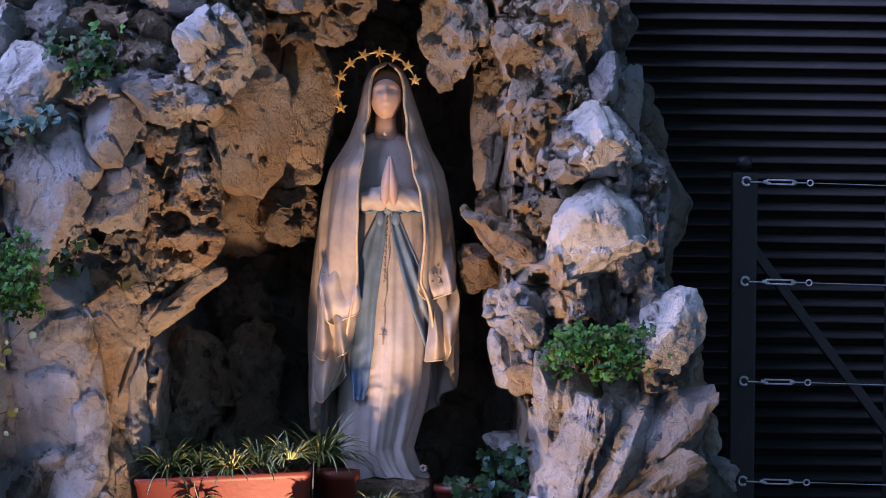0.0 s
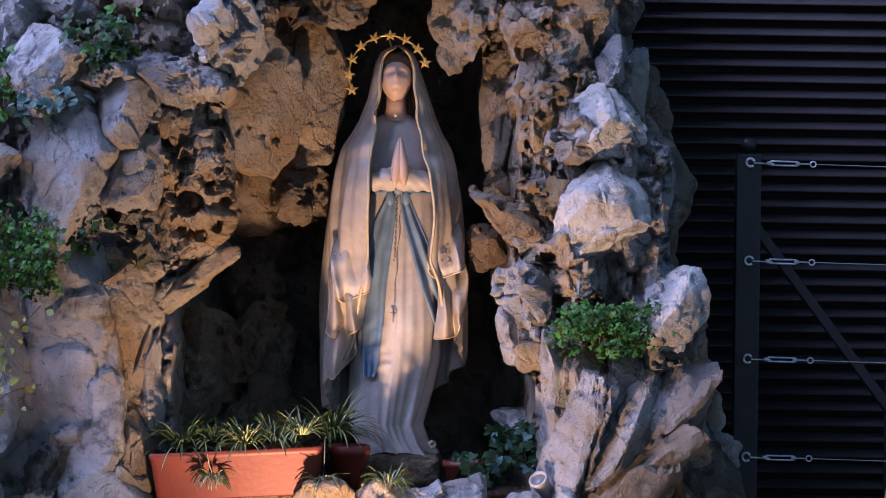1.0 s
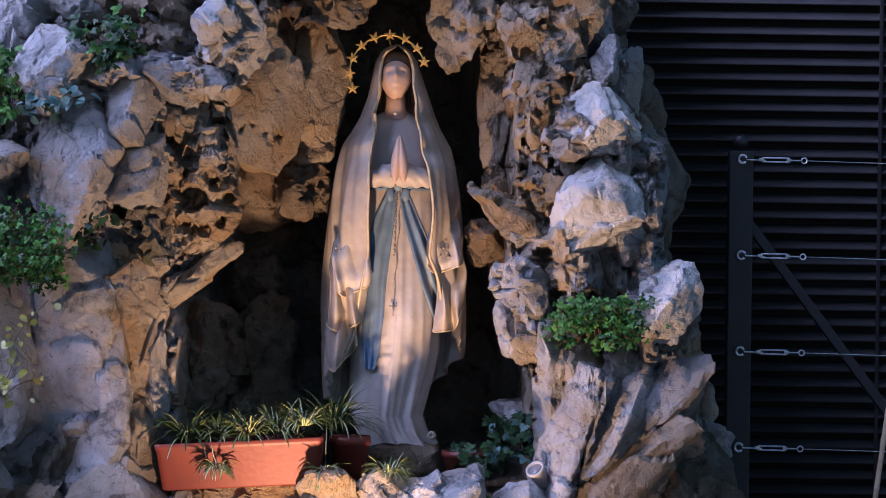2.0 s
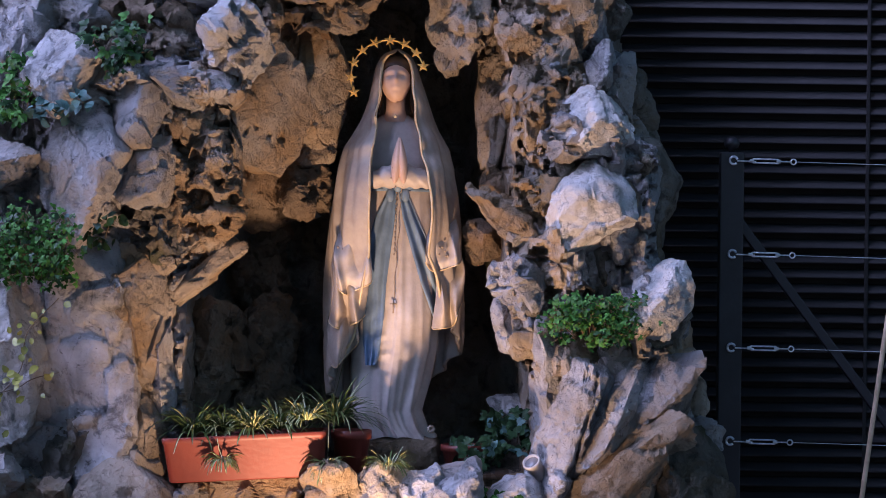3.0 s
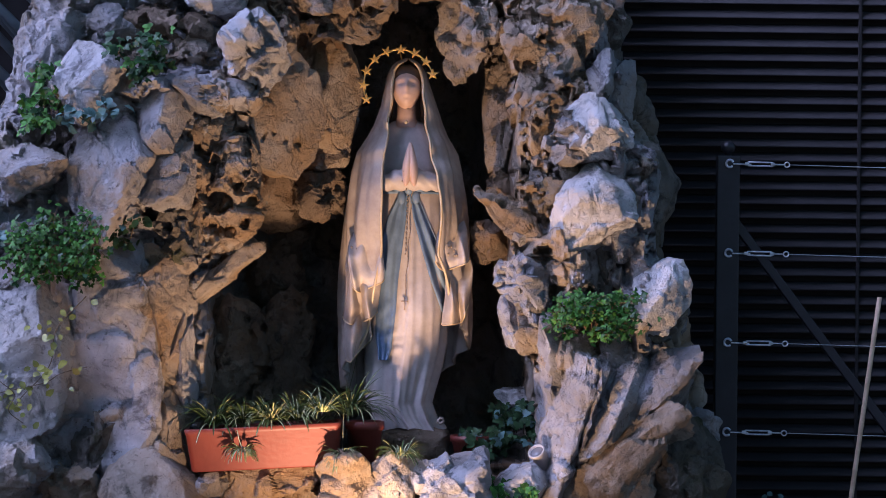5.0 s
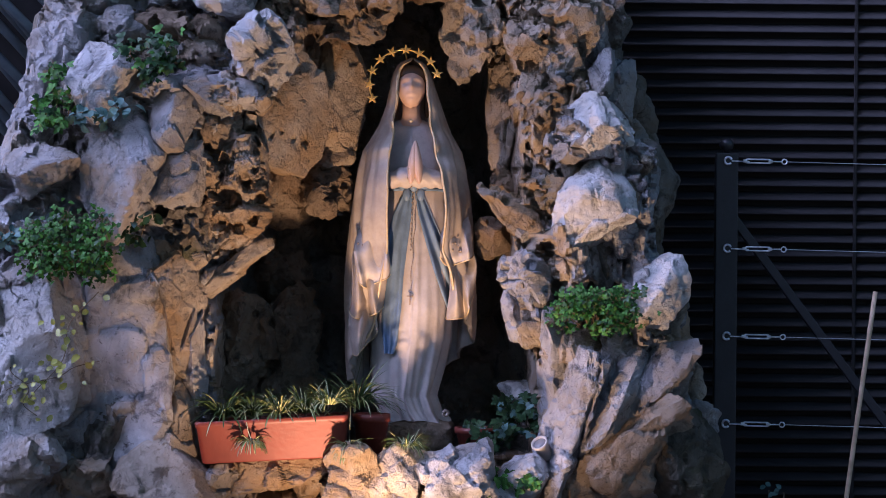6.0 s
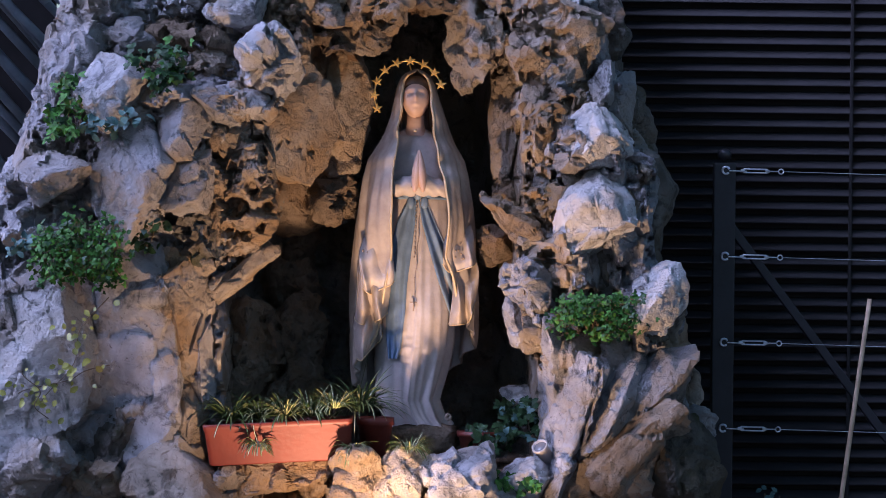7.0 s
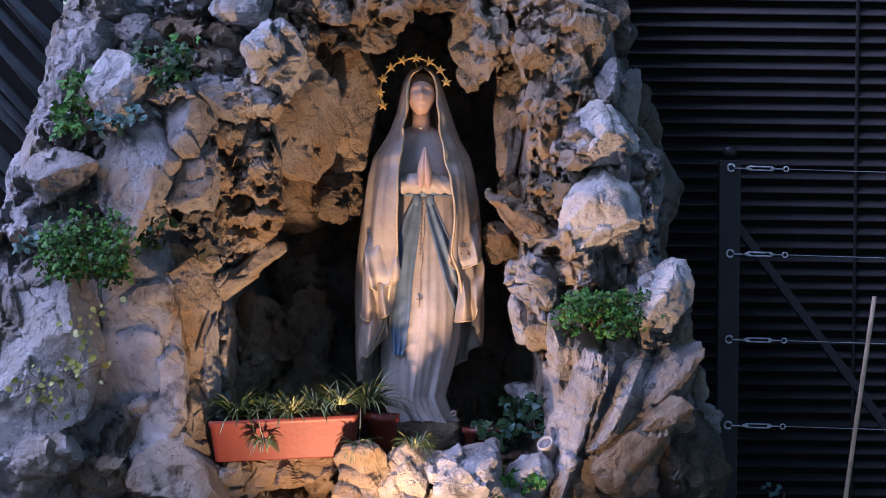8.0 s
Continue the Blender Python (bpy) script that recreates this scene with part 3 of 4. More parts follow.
rock(0.593, -0.160, 1.451, 0.092, 0.180, mat=MOSS_AND_SHADE, rough=0.02)
rock(0.331, -0.200, 1.369, 0.152, 0.160, mat=LIME, rough=0.035, pits=0.03)
rock(0.281, -0.160, 1.269, 0.080, 0.140, mat=LIME, rough=0.025)
rock(0.368, -0.200, 1.232, 0.120, 0.140, mat=WARM, rough=0.03, pits=0.02)
rock(0.737, -0.300, 1.337, 0.184, 0.232, d=0.2, tilt=14, mat=WHITE, cuts=((130, 0.75), (-30, 0.8), (-90, 0.8)), rough=0.012, square=5, sides=((-0.45, -0.7, 0.5, 0.55), (0.45, -0.75, -0.3, 0.6)))
rock(0.548, -0.120, 1.302, 0.260, 0.220, mat=MOSS_AND_SHADE)
rock(0.484, -0.260, 1.142, 0.236, 0.140, tilt=28, mat=WARM, rough=0.02)
rock(0.637, -0.240, 1.143, 0.152, 0.168, tilt=-15, mat=LIME, rough=0.02)
rock(0.806, -0.140, 1.138, 0.128, 0.260, mat=WARM, rough=0.025)
rock(0.720, -0.240, 1.024, 0.240, 0.380, d=0.3, tilt=22, mat=LIME, cuts=((-40, 0.8), (110, 0.8)), rough=0.022, sides=(SKYWARD,))
rock(0.452, -0.300, 0.880, 0.150, 0.440, d=0.26, tilt=10, mat=LIME, rough=0.022, sides=((-0.6, -0.7, 0.2, 0.5),))
rock(0.512, -0.310, 0.957, 0.108, 0.380, d=0.2, tilt=14, mat=LIME, cuts=((90, 0.8),), rough=0.024, sides=((-0.6, -0.7, 0.3, 0.5),))
rock(0.605, -0.300, 0.957, 0.190, 0.420, d=0.26, tilt=20, mat=LIME, rough=0.016, cuts=((70, 0.8),), sides=(SKYWARD,))
rock(0.697, -0.290, 0.870, 0.220, 0.340, d=0.26, tilt=28, mat=WARM, rough=0.018)
rock(0.559, -0.310, 0.783, 0.180, 0.260, d=0.22, tilt=24, mat=WARM, rough=0.026, sides=(GROUNDWARD,))
rock(0.640, -0.270, 0.713, 0.180, 0.140, d=0.2, tilt=-30, mat=WARM, rough=0.026)
rock(0.780, -0.180, 1.002, 0.140, 0.280, d=0.2, tilt=24, mat=LIME, rough=0.026)
rock(0.823, -0.140, 1.276, 0.080, 0.180, mat=LIME, rough=0.026)
rock(0.685, -0.120, 0.631, 0.160, 0.120, mat=DARKMOSS, rough=0.026)
rock(0.450, -0.280, 0.653, 0.220, 0.180, mat=WARM, rough=0.025)
rock(0.415, -0.200, 1.060, 0.130, 0.360, d=0.24, tilt=-4, mat=LIME, rough=0.016)
rock(0.907, -0.100, 0.896, 0.140, 0.140, tilt=20, mat=LIME, rough=0.02)
rock(0.899, 0.000, 1.013, 0.092, 0.140, mat=WARM, rough=0.02)

# the smooth edge of the left flank beside the niche
rock(-0.800, -0.230, 1.100, 0.110, 0.520, d=0.30, tilt=-3, mat=LIME, rough=0.012, sides=(NICHEWARD,))
rock(-0.815, -0.250, 0.880, 0.130, 0.300, d=0.28, tilt=4, mat=WARM, rough=0.012, sides=(NICHEWARD,))

# ledge below the niche
rock(-0.666, -0.300, 0.714, 0.180, 0.128, tilt=-25, mat=LIME, rough=0.018)
rock(-0.504, -0.320, 0.726, 0.350, 0.104, tilt=-8, mat=WARM, cuts=((-90, 0.7),), rough=0.018)
rock(-0.542, -0.240, 0.597, 0.340, 0.120, mat=BROWN)
rock(-0.257, -0.410, 0.781, 0.160, 0.116, mat=WARM, cuts=((90, 0.8),), rough=0.014)
rock(-0.246, -0.410, 0.672, 0.220, 0.160, mat=WARM, rough=0.016)
rock(-0.120, -0.410, 0.731, 0.180, 0.200, tilt=-10, mat=WARM, rough=0.018)
rock(0.040, -0.410, 0.752, 0.232, 0.184, tilt=-6, mat=LIME, rough=0.022)
rock(0.157, -0.420, 0.643, 0.280, 0.180, mat=LIME, rough=0.022)
rock(0.321, -0.320, 0.746, 0.156, 0.144, mat=WHITE, cuts=((90, 0.8), (0, 0.85)), rough=0.010)
rock(0.312, 0.080, 0.989, 0.190, 0.108, mat=WHITE, cuts=((90, 0.8),), rough=0.014)

# fragments wedged between the larger stones
wedge = random.Random(44)
for k in range(46):
    left = k % 2 == 0
    fz = wedge.uniform(0.75, 2.42)
    fx = wedge.uniform(lerp(fz, EDGE_LEFT) + 0.06, lerp(fz, LEFT_FRONT) - 0.03) if left else wedge.uniform(lerp(fz, RIGHT_FRONT) + 0.03, lerp(fz, EDGE_RIGHT) - 0.05)
    rock(fx, -0.235 + 0.07 * ease((fz - 1.7) / 0.9), fz, wedge.uniform(0.05, 0.11), wedge.uniform(0.05, 0.13), d=0.13, tilt=wedge.uniform(-50, 50), mat=wedge.choice((LIME, LIME, WARM) if left else (WARM, LIME, MOSS_AND_SHADE)), rough=0.02, pits=0.015, seed=k)

# the mass of rubble and mortar in which the stones are half sunk
FRONT = np.array([r for r in SET if r[1] < -0.13])


def bed(x, z, y):
    """How far forward the mortared mass stands: to the middles of the stones set round a place."""
    w = np.exp(-((FRONT[:, 0] - x) / FRONT[:, 3]) ** 2 - ((FRONT[:, 2] - z) / FRONT[:, 5]) ** 2)
    total = float(w.sum())
    level = float((w * (FRONT[:, 1] - 0.06 * FRONT[:, 4])).sum()) / max(total, 1e-6)
    return y + (min(y, level) - y) * ease(total * 1.4) * (1 - ease((y + 0.02) / 0.12))


grotto_bm = bmesh.new()
nx, nz = int((GX1 - GX0) / STEP), int(GZ1 / STEP)
grid = {}
for i in range(nx + 1):
    for j in range(nz + 1):
        gx, gz = GX0 + i * STEP, j * STEP
        gy, out = core_depth(gx, gz)
        if out > 0.06:
            continue
        gy = bed(gx, gz, gy)
        v = Vector((gx, gy * 0.6, gz))
        plain = max(ease((-0.74 - gx) / 0.12) * ease((1.52 - gz) / 0.12), ease((gx - 0.36) / 0.12) * ease((1.22 - gz) / 0.12), ease((gy + 0.17) / 0.10))
        dsp = crag(v, 0.100 - 0.055 * plain, 0.042 * (1 - plain)) + 0.03 * noise.noise(v * 3.1)
        q = 0.35 * noise.noise_vector(v * 9.0) * 0.06
        grid[i, j] = grotto_bm.verts.new((gx + q.x, min(gy - dsp + q.y, 0.54), max(0.0, gz + q.z)))
for (i, j), a in grid.items():
    c = [grid.get(k) for k in ((i + 1, j), (i + 1, j + 1), (i, j + 1))]
    if all(c):
        grotto_bm.faces.new((a, *c))
rim = [e for e in grotto_bm.edges if len(e.link_faces) == 1]
ext = bmesh.ops.extrude_edge_only(grotto_bm, edges=rim)
for v in (g for g in ext["geom"] if isinstance(g, bmesh.types.BMVert)):
    v.co.y = 0.56
bmesh.ops.recalc_face_normals(grotto_bm, faces=grotto_bm.faces[:])
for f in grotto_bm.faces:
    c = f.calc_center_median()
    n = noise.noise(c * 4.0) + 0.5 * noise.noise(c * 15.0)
    # brown rock plus shade put into the colour, darkest at the niche's back
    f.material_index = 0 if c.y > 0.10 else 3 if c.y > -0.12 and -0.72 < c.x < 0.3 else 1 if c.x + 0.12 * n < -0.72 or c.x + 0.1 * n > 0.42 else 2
core = part("rubble_core", grotto_bm, [MOSS_AND_SHADE, LIME, WARM, BROWN], grotto, "mortared limestone rubble between the stones and round the niche")
core.data.set_sharp_from_angle(angle=radians(34))
core.matrix_parent_inverse = Matrix.Translation(-grotto.location)


boulder = stone(0.843, -0.220, 0.750, 0.280, 0.430, d=0.30, mat=DARKMOSS, cuts=((60, 0.75), (130, 0.8)), rough=0.02, name="boulder")
tagged(boulder, "rounded mossy brown boulder leaning against the grotto", "boulder")

# ---- the statue: one plain mesh ----
U = 0.002
CLOAK_ROWS = ((672, -8, 2, 12), (668, -20, 12, 30), (660, -29, 21, 44), (645, -37, 29, 54), (620, -42, 37, 60), (590, -48, 47, 62), (560, -58, 57, 64), (540, -69, 65, 68),
              (510, -87, 82, 74), (480, -95, 90, 76), (440, -101, 96, 76), (390, -105, 100, 75), (290, -109, 105, 72), (200, -112, 106, 70), (40, -100, 90, 64))
OPEN_LEFT = ((674, 0.2), (667, 1), (662, 15), (656, 22), (648, 27), (630, 29), (600, 29), (560, 34), (520, 36), (480, 44), (440, 43), (340, 44), (290, 50), (240, 66), (175, 80))
OPEN_RIGHT = ((674, 0.2), (667, 1), (662, 10), (656, 16), (648, 20), (630, 24), (600, 26), (560, 30), (520, 36), (480, 47), (440, 53), (340, 52), (290, 66), (255, 78), (175, 84))
GOWN_ROWS = ((566, 21, 19, -4), (560, 31, 24, -4), (552, 43, 30, -4), (520, 62, 46, -3), (485, 70, 52, -1), (452, 60, 50, 4), (430, 58, 52, 4), (390, 62, 55, 4), (340, 66, 58, 3), (290, 69, 60, 2),
             (240, 71, 62, 2), (190, 72, 62, -1), (150, 69, 62, -6), (90, 58, 62, -12), (62, 58, 64, -2), (45, 63, 66, 8))


def row(h, table):
    hs = [r[0] for r in table][::-1]
    return [float(np.interp(h, hs, [r[k] for r in table][::-1])) for k in range(1, len(table[0]))]


def gown_point(a, h):
    wd, dp, cx = row(h, GOWN_ROWS)
    low = max(0.0, min(1.0, (452 - h) / 380))
    b = a + 0.25 * math.sin(1.7 * a + 0.4) + 0.0006 * (300 - h) * math.sin(a)
    fold = 0.62 * math.sin(7.3 * b + 0.5) + 0.34 * math.sin(12.1 * b - 0.004 * h + 1.3) + 0.20 * math.sin(21 * b + 0.009 * h)
    fold -= 0.55 * abs(math.sin(5.2 * b + 0.9 + 0.003 * h)) ** 0.6
    fold *= 1 - 0.65 * math.exp(-((a - 0.30) / 0.30) ** 2 - ((h - 215) / 95) ** 2)
    r = 1 + (0.012 + 0.095 * low) * fold
    knee = 9 * math.exp(-((a - 0.35) / 0.35) ** 2 - ((h - 225) / 60) ** 2)
    drop = 7 * math.sin(4.3 * a + 1) * max(0.0, (75 - h) / 30)
    return cx + wd * r * math.sin(a), -(dp * r + knee) * math.cos(a), h + drop * 0.6


def gown_front(x, h):
    wd, dp, cx = row(h, GOWN_ROWS)
    a = math.asin(max(-0.97, min(0.97, (x - cx) / wd)))
    return gown_point(a, h)[1]


def sheet_bm(bm, fn, nu, nv, mat, closed=False, flip=False):
    g = [[bm.verts.new(fn(i / (nu if closed else nu - 1), j / (nv - 1))) for i in range(nu)] for j in range(nv)]
    for j in range(nv - 1):
        for i in range(nu if closed else nu - 1):
            k = (i + 1) % nu
            f = (g[j][i], g[j][k], g[j + 1][k], g[j + 1][i])
            bm.faces.new(f[::-1] if flip else f).material_index = mat
    return g


def ribbon(bm, line, mat, thick=4, waves=2.5, lift=4, deep=2.0):
    """A hanging band of cloth on the gown: line rows are (height, middle, width)."""
    line = sorted(line)

    def at(u, v, off):
        h = line[-1][0] + (line[0][0] - line[-1][0]) * v
        mid, wd = (float(np.interp(h, [r[0] for r in line], [r[k] for r in line])) for k in (1, 2))
        x = mid + (u - 0.5) * wd
        y = gown_front(x, h) - lift - deep * math.sin(u * waves * 2 * math.pi + 0.4) * (0.3 + v) + off
        return (x, y, h)
    a = sheet_bm(bm, lambda u, v: at(u, v, 0), 21, 50, mat)
    b = sheet_bm(bm, lambda u, v: at(u, v, thick), 21, 50, mat, flip=True)
    for p, q in ((a[0], b[0]), (a[-1], b[-1])):
        for i in range(20):
            bm.faces.new((p[i], q[i], q[i + 1], p[i + 1])).material_index = mat
    for c in (0, -1):
        for j in range(49):
            bm.faces.new((a[j][c], a[j + 1][c], b[j + 1][c], b[j][c])).material_index = mat


def statue_mesh():
    bm = bmesh.new()
    # cloak and veil in one fall of cloth, open in front

    def cloak(u, v, shrink=0.0):
        s = -1 + 2 * u
        low = 178 + (256 - 178) * ease((s + 1) / 2) - 110 * (1 - s * s)
        h = 672 - (672 - low) * v ** 0.92
        xl, xr, dp = row(h, CLOAK_ROWS)
        ol, orr = row(h, OPEN_LEFT)[0], row(h, OPEN_RIGHT)[0]
        c, wd = (xl + xr) / 2, (xr - xl) / 2
        a0 = -math.asin(max(-0.2, min(0.98, (ol + c) / wd)))
        a1 = math.asin(max(-0.2, min(0.98, (orr - c) / wd)))
        a = a0 - u * (2 * math.pi - (a1 - a0))
        w = max(0.0, min(1.0, (560 - h) / 300))
        up = math.exp(-((h - 545) / 70) ** 2)
        near = math.exp(-((min(u, 1 - u)) / 0.10) ** 2)
        fold = (0.024 + 0.060 * w) * (0.45 * math.sin(17 * a + 0.01 * h) + 0.55 * math.sin(9 * a - 0.013 * h + 1) + 0.22 * math.sin(31 * a + 0.006 * h))
        flare = 1 + fold + 0.05 * near * w * math.sin(0.05 * h) + 0.05 * up * near * math.sin(0.11 * h + (2 if u < 0.5 else 0))
        tilt = 10 * ease((h - 600) / 60)
        fall = math.exp(-((h - 450) / (55 if h > 450 else 150)) ** 2) * math.exp(-(min(u, 1 - u) / 0.13) ** 2)
        return (c + (wd * flare - shrink) * math.sin(a), -(dp * flare - shrink) * math.cos(a) - 30 * fall - 6 * up * math.exp(-(min(u, 1 - u) / 0.07) ** 2) * (0.6 + 0.4 * math.sin(0.16 * h)) - 4 + tilt * 0.5, h)
    outer = sheet_bm(bm, lambda u, v: cloak(u, v), 150, 120, 1)
    inner = sheet_bm(bm, lambda u, v: cloak(u, v, 4.5), 150, 120, 0, flip=True)
    for c in (0, -1):
        for j in range(119):
            bm.faces.new((outer[j][c], inner[j][c], inner[j + 1][c], outer[j + 1][c])).material_index = 2
    for i in range(149):
        bm.faces.new((outer[-1][i], outer[-1][i + 1], inner[-1][i + 1], inner[-1][i])).material_index = 1
    # a rolled edge along the opening
    for c in (0, -1):
        tube_bm(bm, [outer[j][c].co.copy() for j in range(2, 118, 2)], 2.0, 6, 2)
    # gown
    sheet_bm(bm, lambda u, v: gown_point(2 * math.pi * u, 566 - 521 * v), 180, 130, 0, closed=True, flip=True)
    # sleeves, with wide cuffs falling from the wrists
    for v in ball_bm(bm, (4, -66, 466), (60, 22, 19), 0, 5):
        v.co.z += 0.0035 * (v.co.x - 4) ** 2 * -1 + 1.5 * math.sin(v.co.x * 0.3 + v.co.z * 0.2)
    # (left edge, right edge, top, hem at the left, hem at the right, depth, curl): each a fold of the hanging cloak
    for x0, x1, top, hl, hr, dp, waves, mat in ((-106, -58, 330, 166, 208, 50, 1.3, 1), (-104, -44, 410, 236, 250, 60, 1.6, 1), (-96, -40, 430, 292, 300, 68, 1.2, 0),
                                                (62, 108, 400, 226, 262, 52, 1.4, 1), (50, 104, 430, 330, 338, 64, 1.2, 0)):
        def drape(u, v, off=0.0):
            hem = hl + (hr - hl) * u - 18 * math.sin(math.pi * u) ** 0.6 + 3 * math.sin(7 * u + hl)
            h = top + (hem - top) * v
            x = x0 + (x1 - x0) * (0.5 + (u - 0.5) * (0.40 + 0.60 * ease(v * 1.6))) + 3 * math.sin(0.05 * h + 5 * u)
            fold = math.sin(2 * math.pi * waves * (u + 0.22 * v) + 0.02 * hl) + 0.45 * math.sin(15 * u - 6 * v + dp)
            return (x, -(dp - 50 * (1 - ease(v * 1.3)) + 15 * math.sin(math.pi * u) ** 0.7 + (3 + 8.5 * v) * fold + 5 * noise.noise(Vector((x * 0.06, h * 0.035, dp))) - 7 * ease((v - 0.86) / 0.14)) + off, h)
        f = sheet_bm(bm, drape, 34, 50, mat, flip=True)
        g = sheet_bm(bm, lambda u, v: drape(u, v, 4.0), 34, 50, mat)
        for c in (0, -1):
            for j in range(49):
                bm.faces.new((f[j][c], f[j + 1][c], g[j + 1][c], g[j][c])).material_index = mat
        for i in range(33):
            bm.faces.new((f[-1][i], g[-1][i], g[-1][i + 1], f[-1][i + 1])).material_index = mat
        tube_bm(bm, [v.co.copy() for v in f[-1]], 1.3, 6, 2)
    # belt, knot and the two long ends of the sash
    belt = lambda u, v: (lambda a, h: (row(h, GOWN_ROWS)[2] + (row(h, GOWN_ROWS)[0] + 4 + 2 * math.sin(v * math.pi * 3)) * math.sin(a), -(row(h, GOWN_ROWS)[1] + 5 + 2 * math.sin(v * math.pi * 3)) * math.cos(a), h))(-1.4 + 2.8 * u, 459 - 20 * v + 3 * math.cos(2.2 * (u - 0.5)))
    sheet_bm(bm, belt, 40, 14, 3, flip=True)
    for x, h, rx, rz in ((-14, 452, 13, 8), (18, 452, 13, 8), (2, 450, 8, 10), (-10, 436, 7, 12), (14, 436, 7, 12)):
        ball_bm(bm, (x, -62, h), (rx, 7, rz), 3, 3)
    ribbon(bm, ((445, -6, 12), (400, -18, 32), (340, -30, 42), (290, -36, 42), (240, -36, 36), (205, -37, 30), (180, -36, 24), (163, -38, 17)), 3)
    ribbon(bm, ((445, 8, 12), (400, 22, 24), (350, 40, 32), (300, 56, 34), (270, 68, 36), (232, 84, 40)), 3, waves=1.8, deep=4.5)
    # joined palms, neck, head and hair as plain rounded forms
    for s in (-1, 1):
        g = ball_bm(bm, (0, 0, 0), (8.5, 12, 37), 4, 4)
        for v in g:
            z = v.co.z
            v.co.x *= 1 - 0.012 * max(0.0, z)
            v.co.y *= 1 - 0.010 * max(0.0, z)
            v.co = Vector((4 + s * 7.0 * (1 - (z + 36) / 82) + v.co.x, -90 + v.co.y + 0.12 * z, 490 + z))
    tube_bm(bm, [(-4, -12, 555), (-4, -13, 575), (-4, -18, 600)], [20, 15.5, 16], 20, 4)
    for v in ball_bm(bm, (0, 0, 0), (23.5, 28, 34), 4, 5):
        jaw = max(0.0, -v.co.z / 37)
        v.co.x *= 1 - 0.20 * jaw * jaw
        nose = 5.0 * math.exp(-(v.co.x / 3.6) ** 2 - ((v.co.z + 5) / 6.5) ** 2) if v.co.y < 0 else 0
        brow = 2.0 * math.exp(-((v.co.z - 10) / 6) ** 2) if v.co.y < 0 else 0
        mouth = 1.6 * math.exp(-(v.co.x / 6) ** 2 - ((v.co.z + 17) / 2.6) ** 2) - 1.2 * math.exp(-(v.co.x / 7) ** 2 - ((v.co.z + 21.5) / 2.2) ** 2) if v.co.y < 0 else 0
        socket = 4.0 * math.exp(-((abs(v.co.x) - 10) / 6) ** 2 - ((v.co.z - 3) / 5) ** 2) if v.co.y < 0 else 0
        v.co.y -= nose + brow + mouth - socket
        v.co = Matrix.Rotation(radians(-17), 3, 'X') @ v.co + Vector((-4, -24, 618))
    for s in (-1, 1):
        g = ball_bm(bm, (-4 + s * 27, -12, 604), (6, 15, 36), 5, 3)
        for v in g:
            v.co += 1.5 * noise.noise_vector(v.co * 0.15)
    ball_bm(bm, (-4, -12, 640), (28, 28, 22), 5, 3)
    # rosary: a fine chain, a loop at the wrists and a small cross
    chain = [(12, -99, 478), (15, -92, 462), (9, -78, 450)] + [(lambda x, h: (x, gown_front(x, h) - 5, h))(7 - 10 * k / 22 + 1.2 * math.sin(k), 440 - 8 * k) for k in range(22)]
    for p in chain:
        ball_bm(bm, p, (1.2, 1.2, 1.7), 6, 1)
    tube_bm(bm, chain, 0.6, 5, 6)
    chain2 = [(-6, -99, 478), (-9, -91, 462), (-2, -77, 448)] + [(lambda x, h: (x, gown_front(x, h) - 5, h))(0 - 3 * k / 12, 440 - 9 * k) for k in range(12)]
    for p in chain2:
        ball_bm(bm, p, (1.7, 1.7, 2.2), 6, 1)
    y = gown_front(-3, 260) - 5
    box_bm(bm, 2.2, 2, 22, Matrix.Translation((-3, y, 258)), mat=6)
    box_bm(bm, 11, 2, 2.2, Matrix.Translation((-3, y, 262)), mat=6)
    # small painted sprigs on the cuffs, a clasp and a rose at the hem
    rng = random.Random(5)
    for cx, h, y0 in ((-84, 352, -70), (78, 346, -74), (-74, 300, -72)):
        for k in range(7):
            ball_bm(bm, (cx + rng.uniform(-9, 9), y0, h + rng.uniform(-9, 9)), (1.8, 2, 2.6), 6, 1)
    ball_bm(bm, (-4, -48, 562), (3, 2, 3), 2, 2)
    for k in range(7):
        a = k * 0.9
        ball_bm(bm, (60 + 4 * math.cos(a), -58, 62 + 4 * math.sin(a)), (3.0, 3, 3.0), 6, 2)
    # plinth of dark plaster
    for v in ball_bm(bm, (0, 0, 0), (1, 1, 1), 7, 5):
        n = v.co.copy()
        r = (abs(n.x) ** 6 + abs(n.y) ** 6 + abs(n.z) ** 6) ** (-1 / 6)
        v.co = Vector((8 + 66 * n.x * r, 66 * n.y * r, 22 + 26 * n.z * r)) + 5 * noise.noise_vector(n * 2.5) + 3 * noise.noise_vector(n * 7)
    for v in bm.verts:
        v.co *= U
    return bm


STATUE = (-0.075, 0.000, 0.800)
statue = part("statue", statue_mesh(), [ROBE, CLOAK, TRIM, SASH, SKIN, HAIR, BEAD, BROWN])
statue.location = STATUE
tagged(statue, "painted plaster figure in white robe and veil with blue sash", "statue")


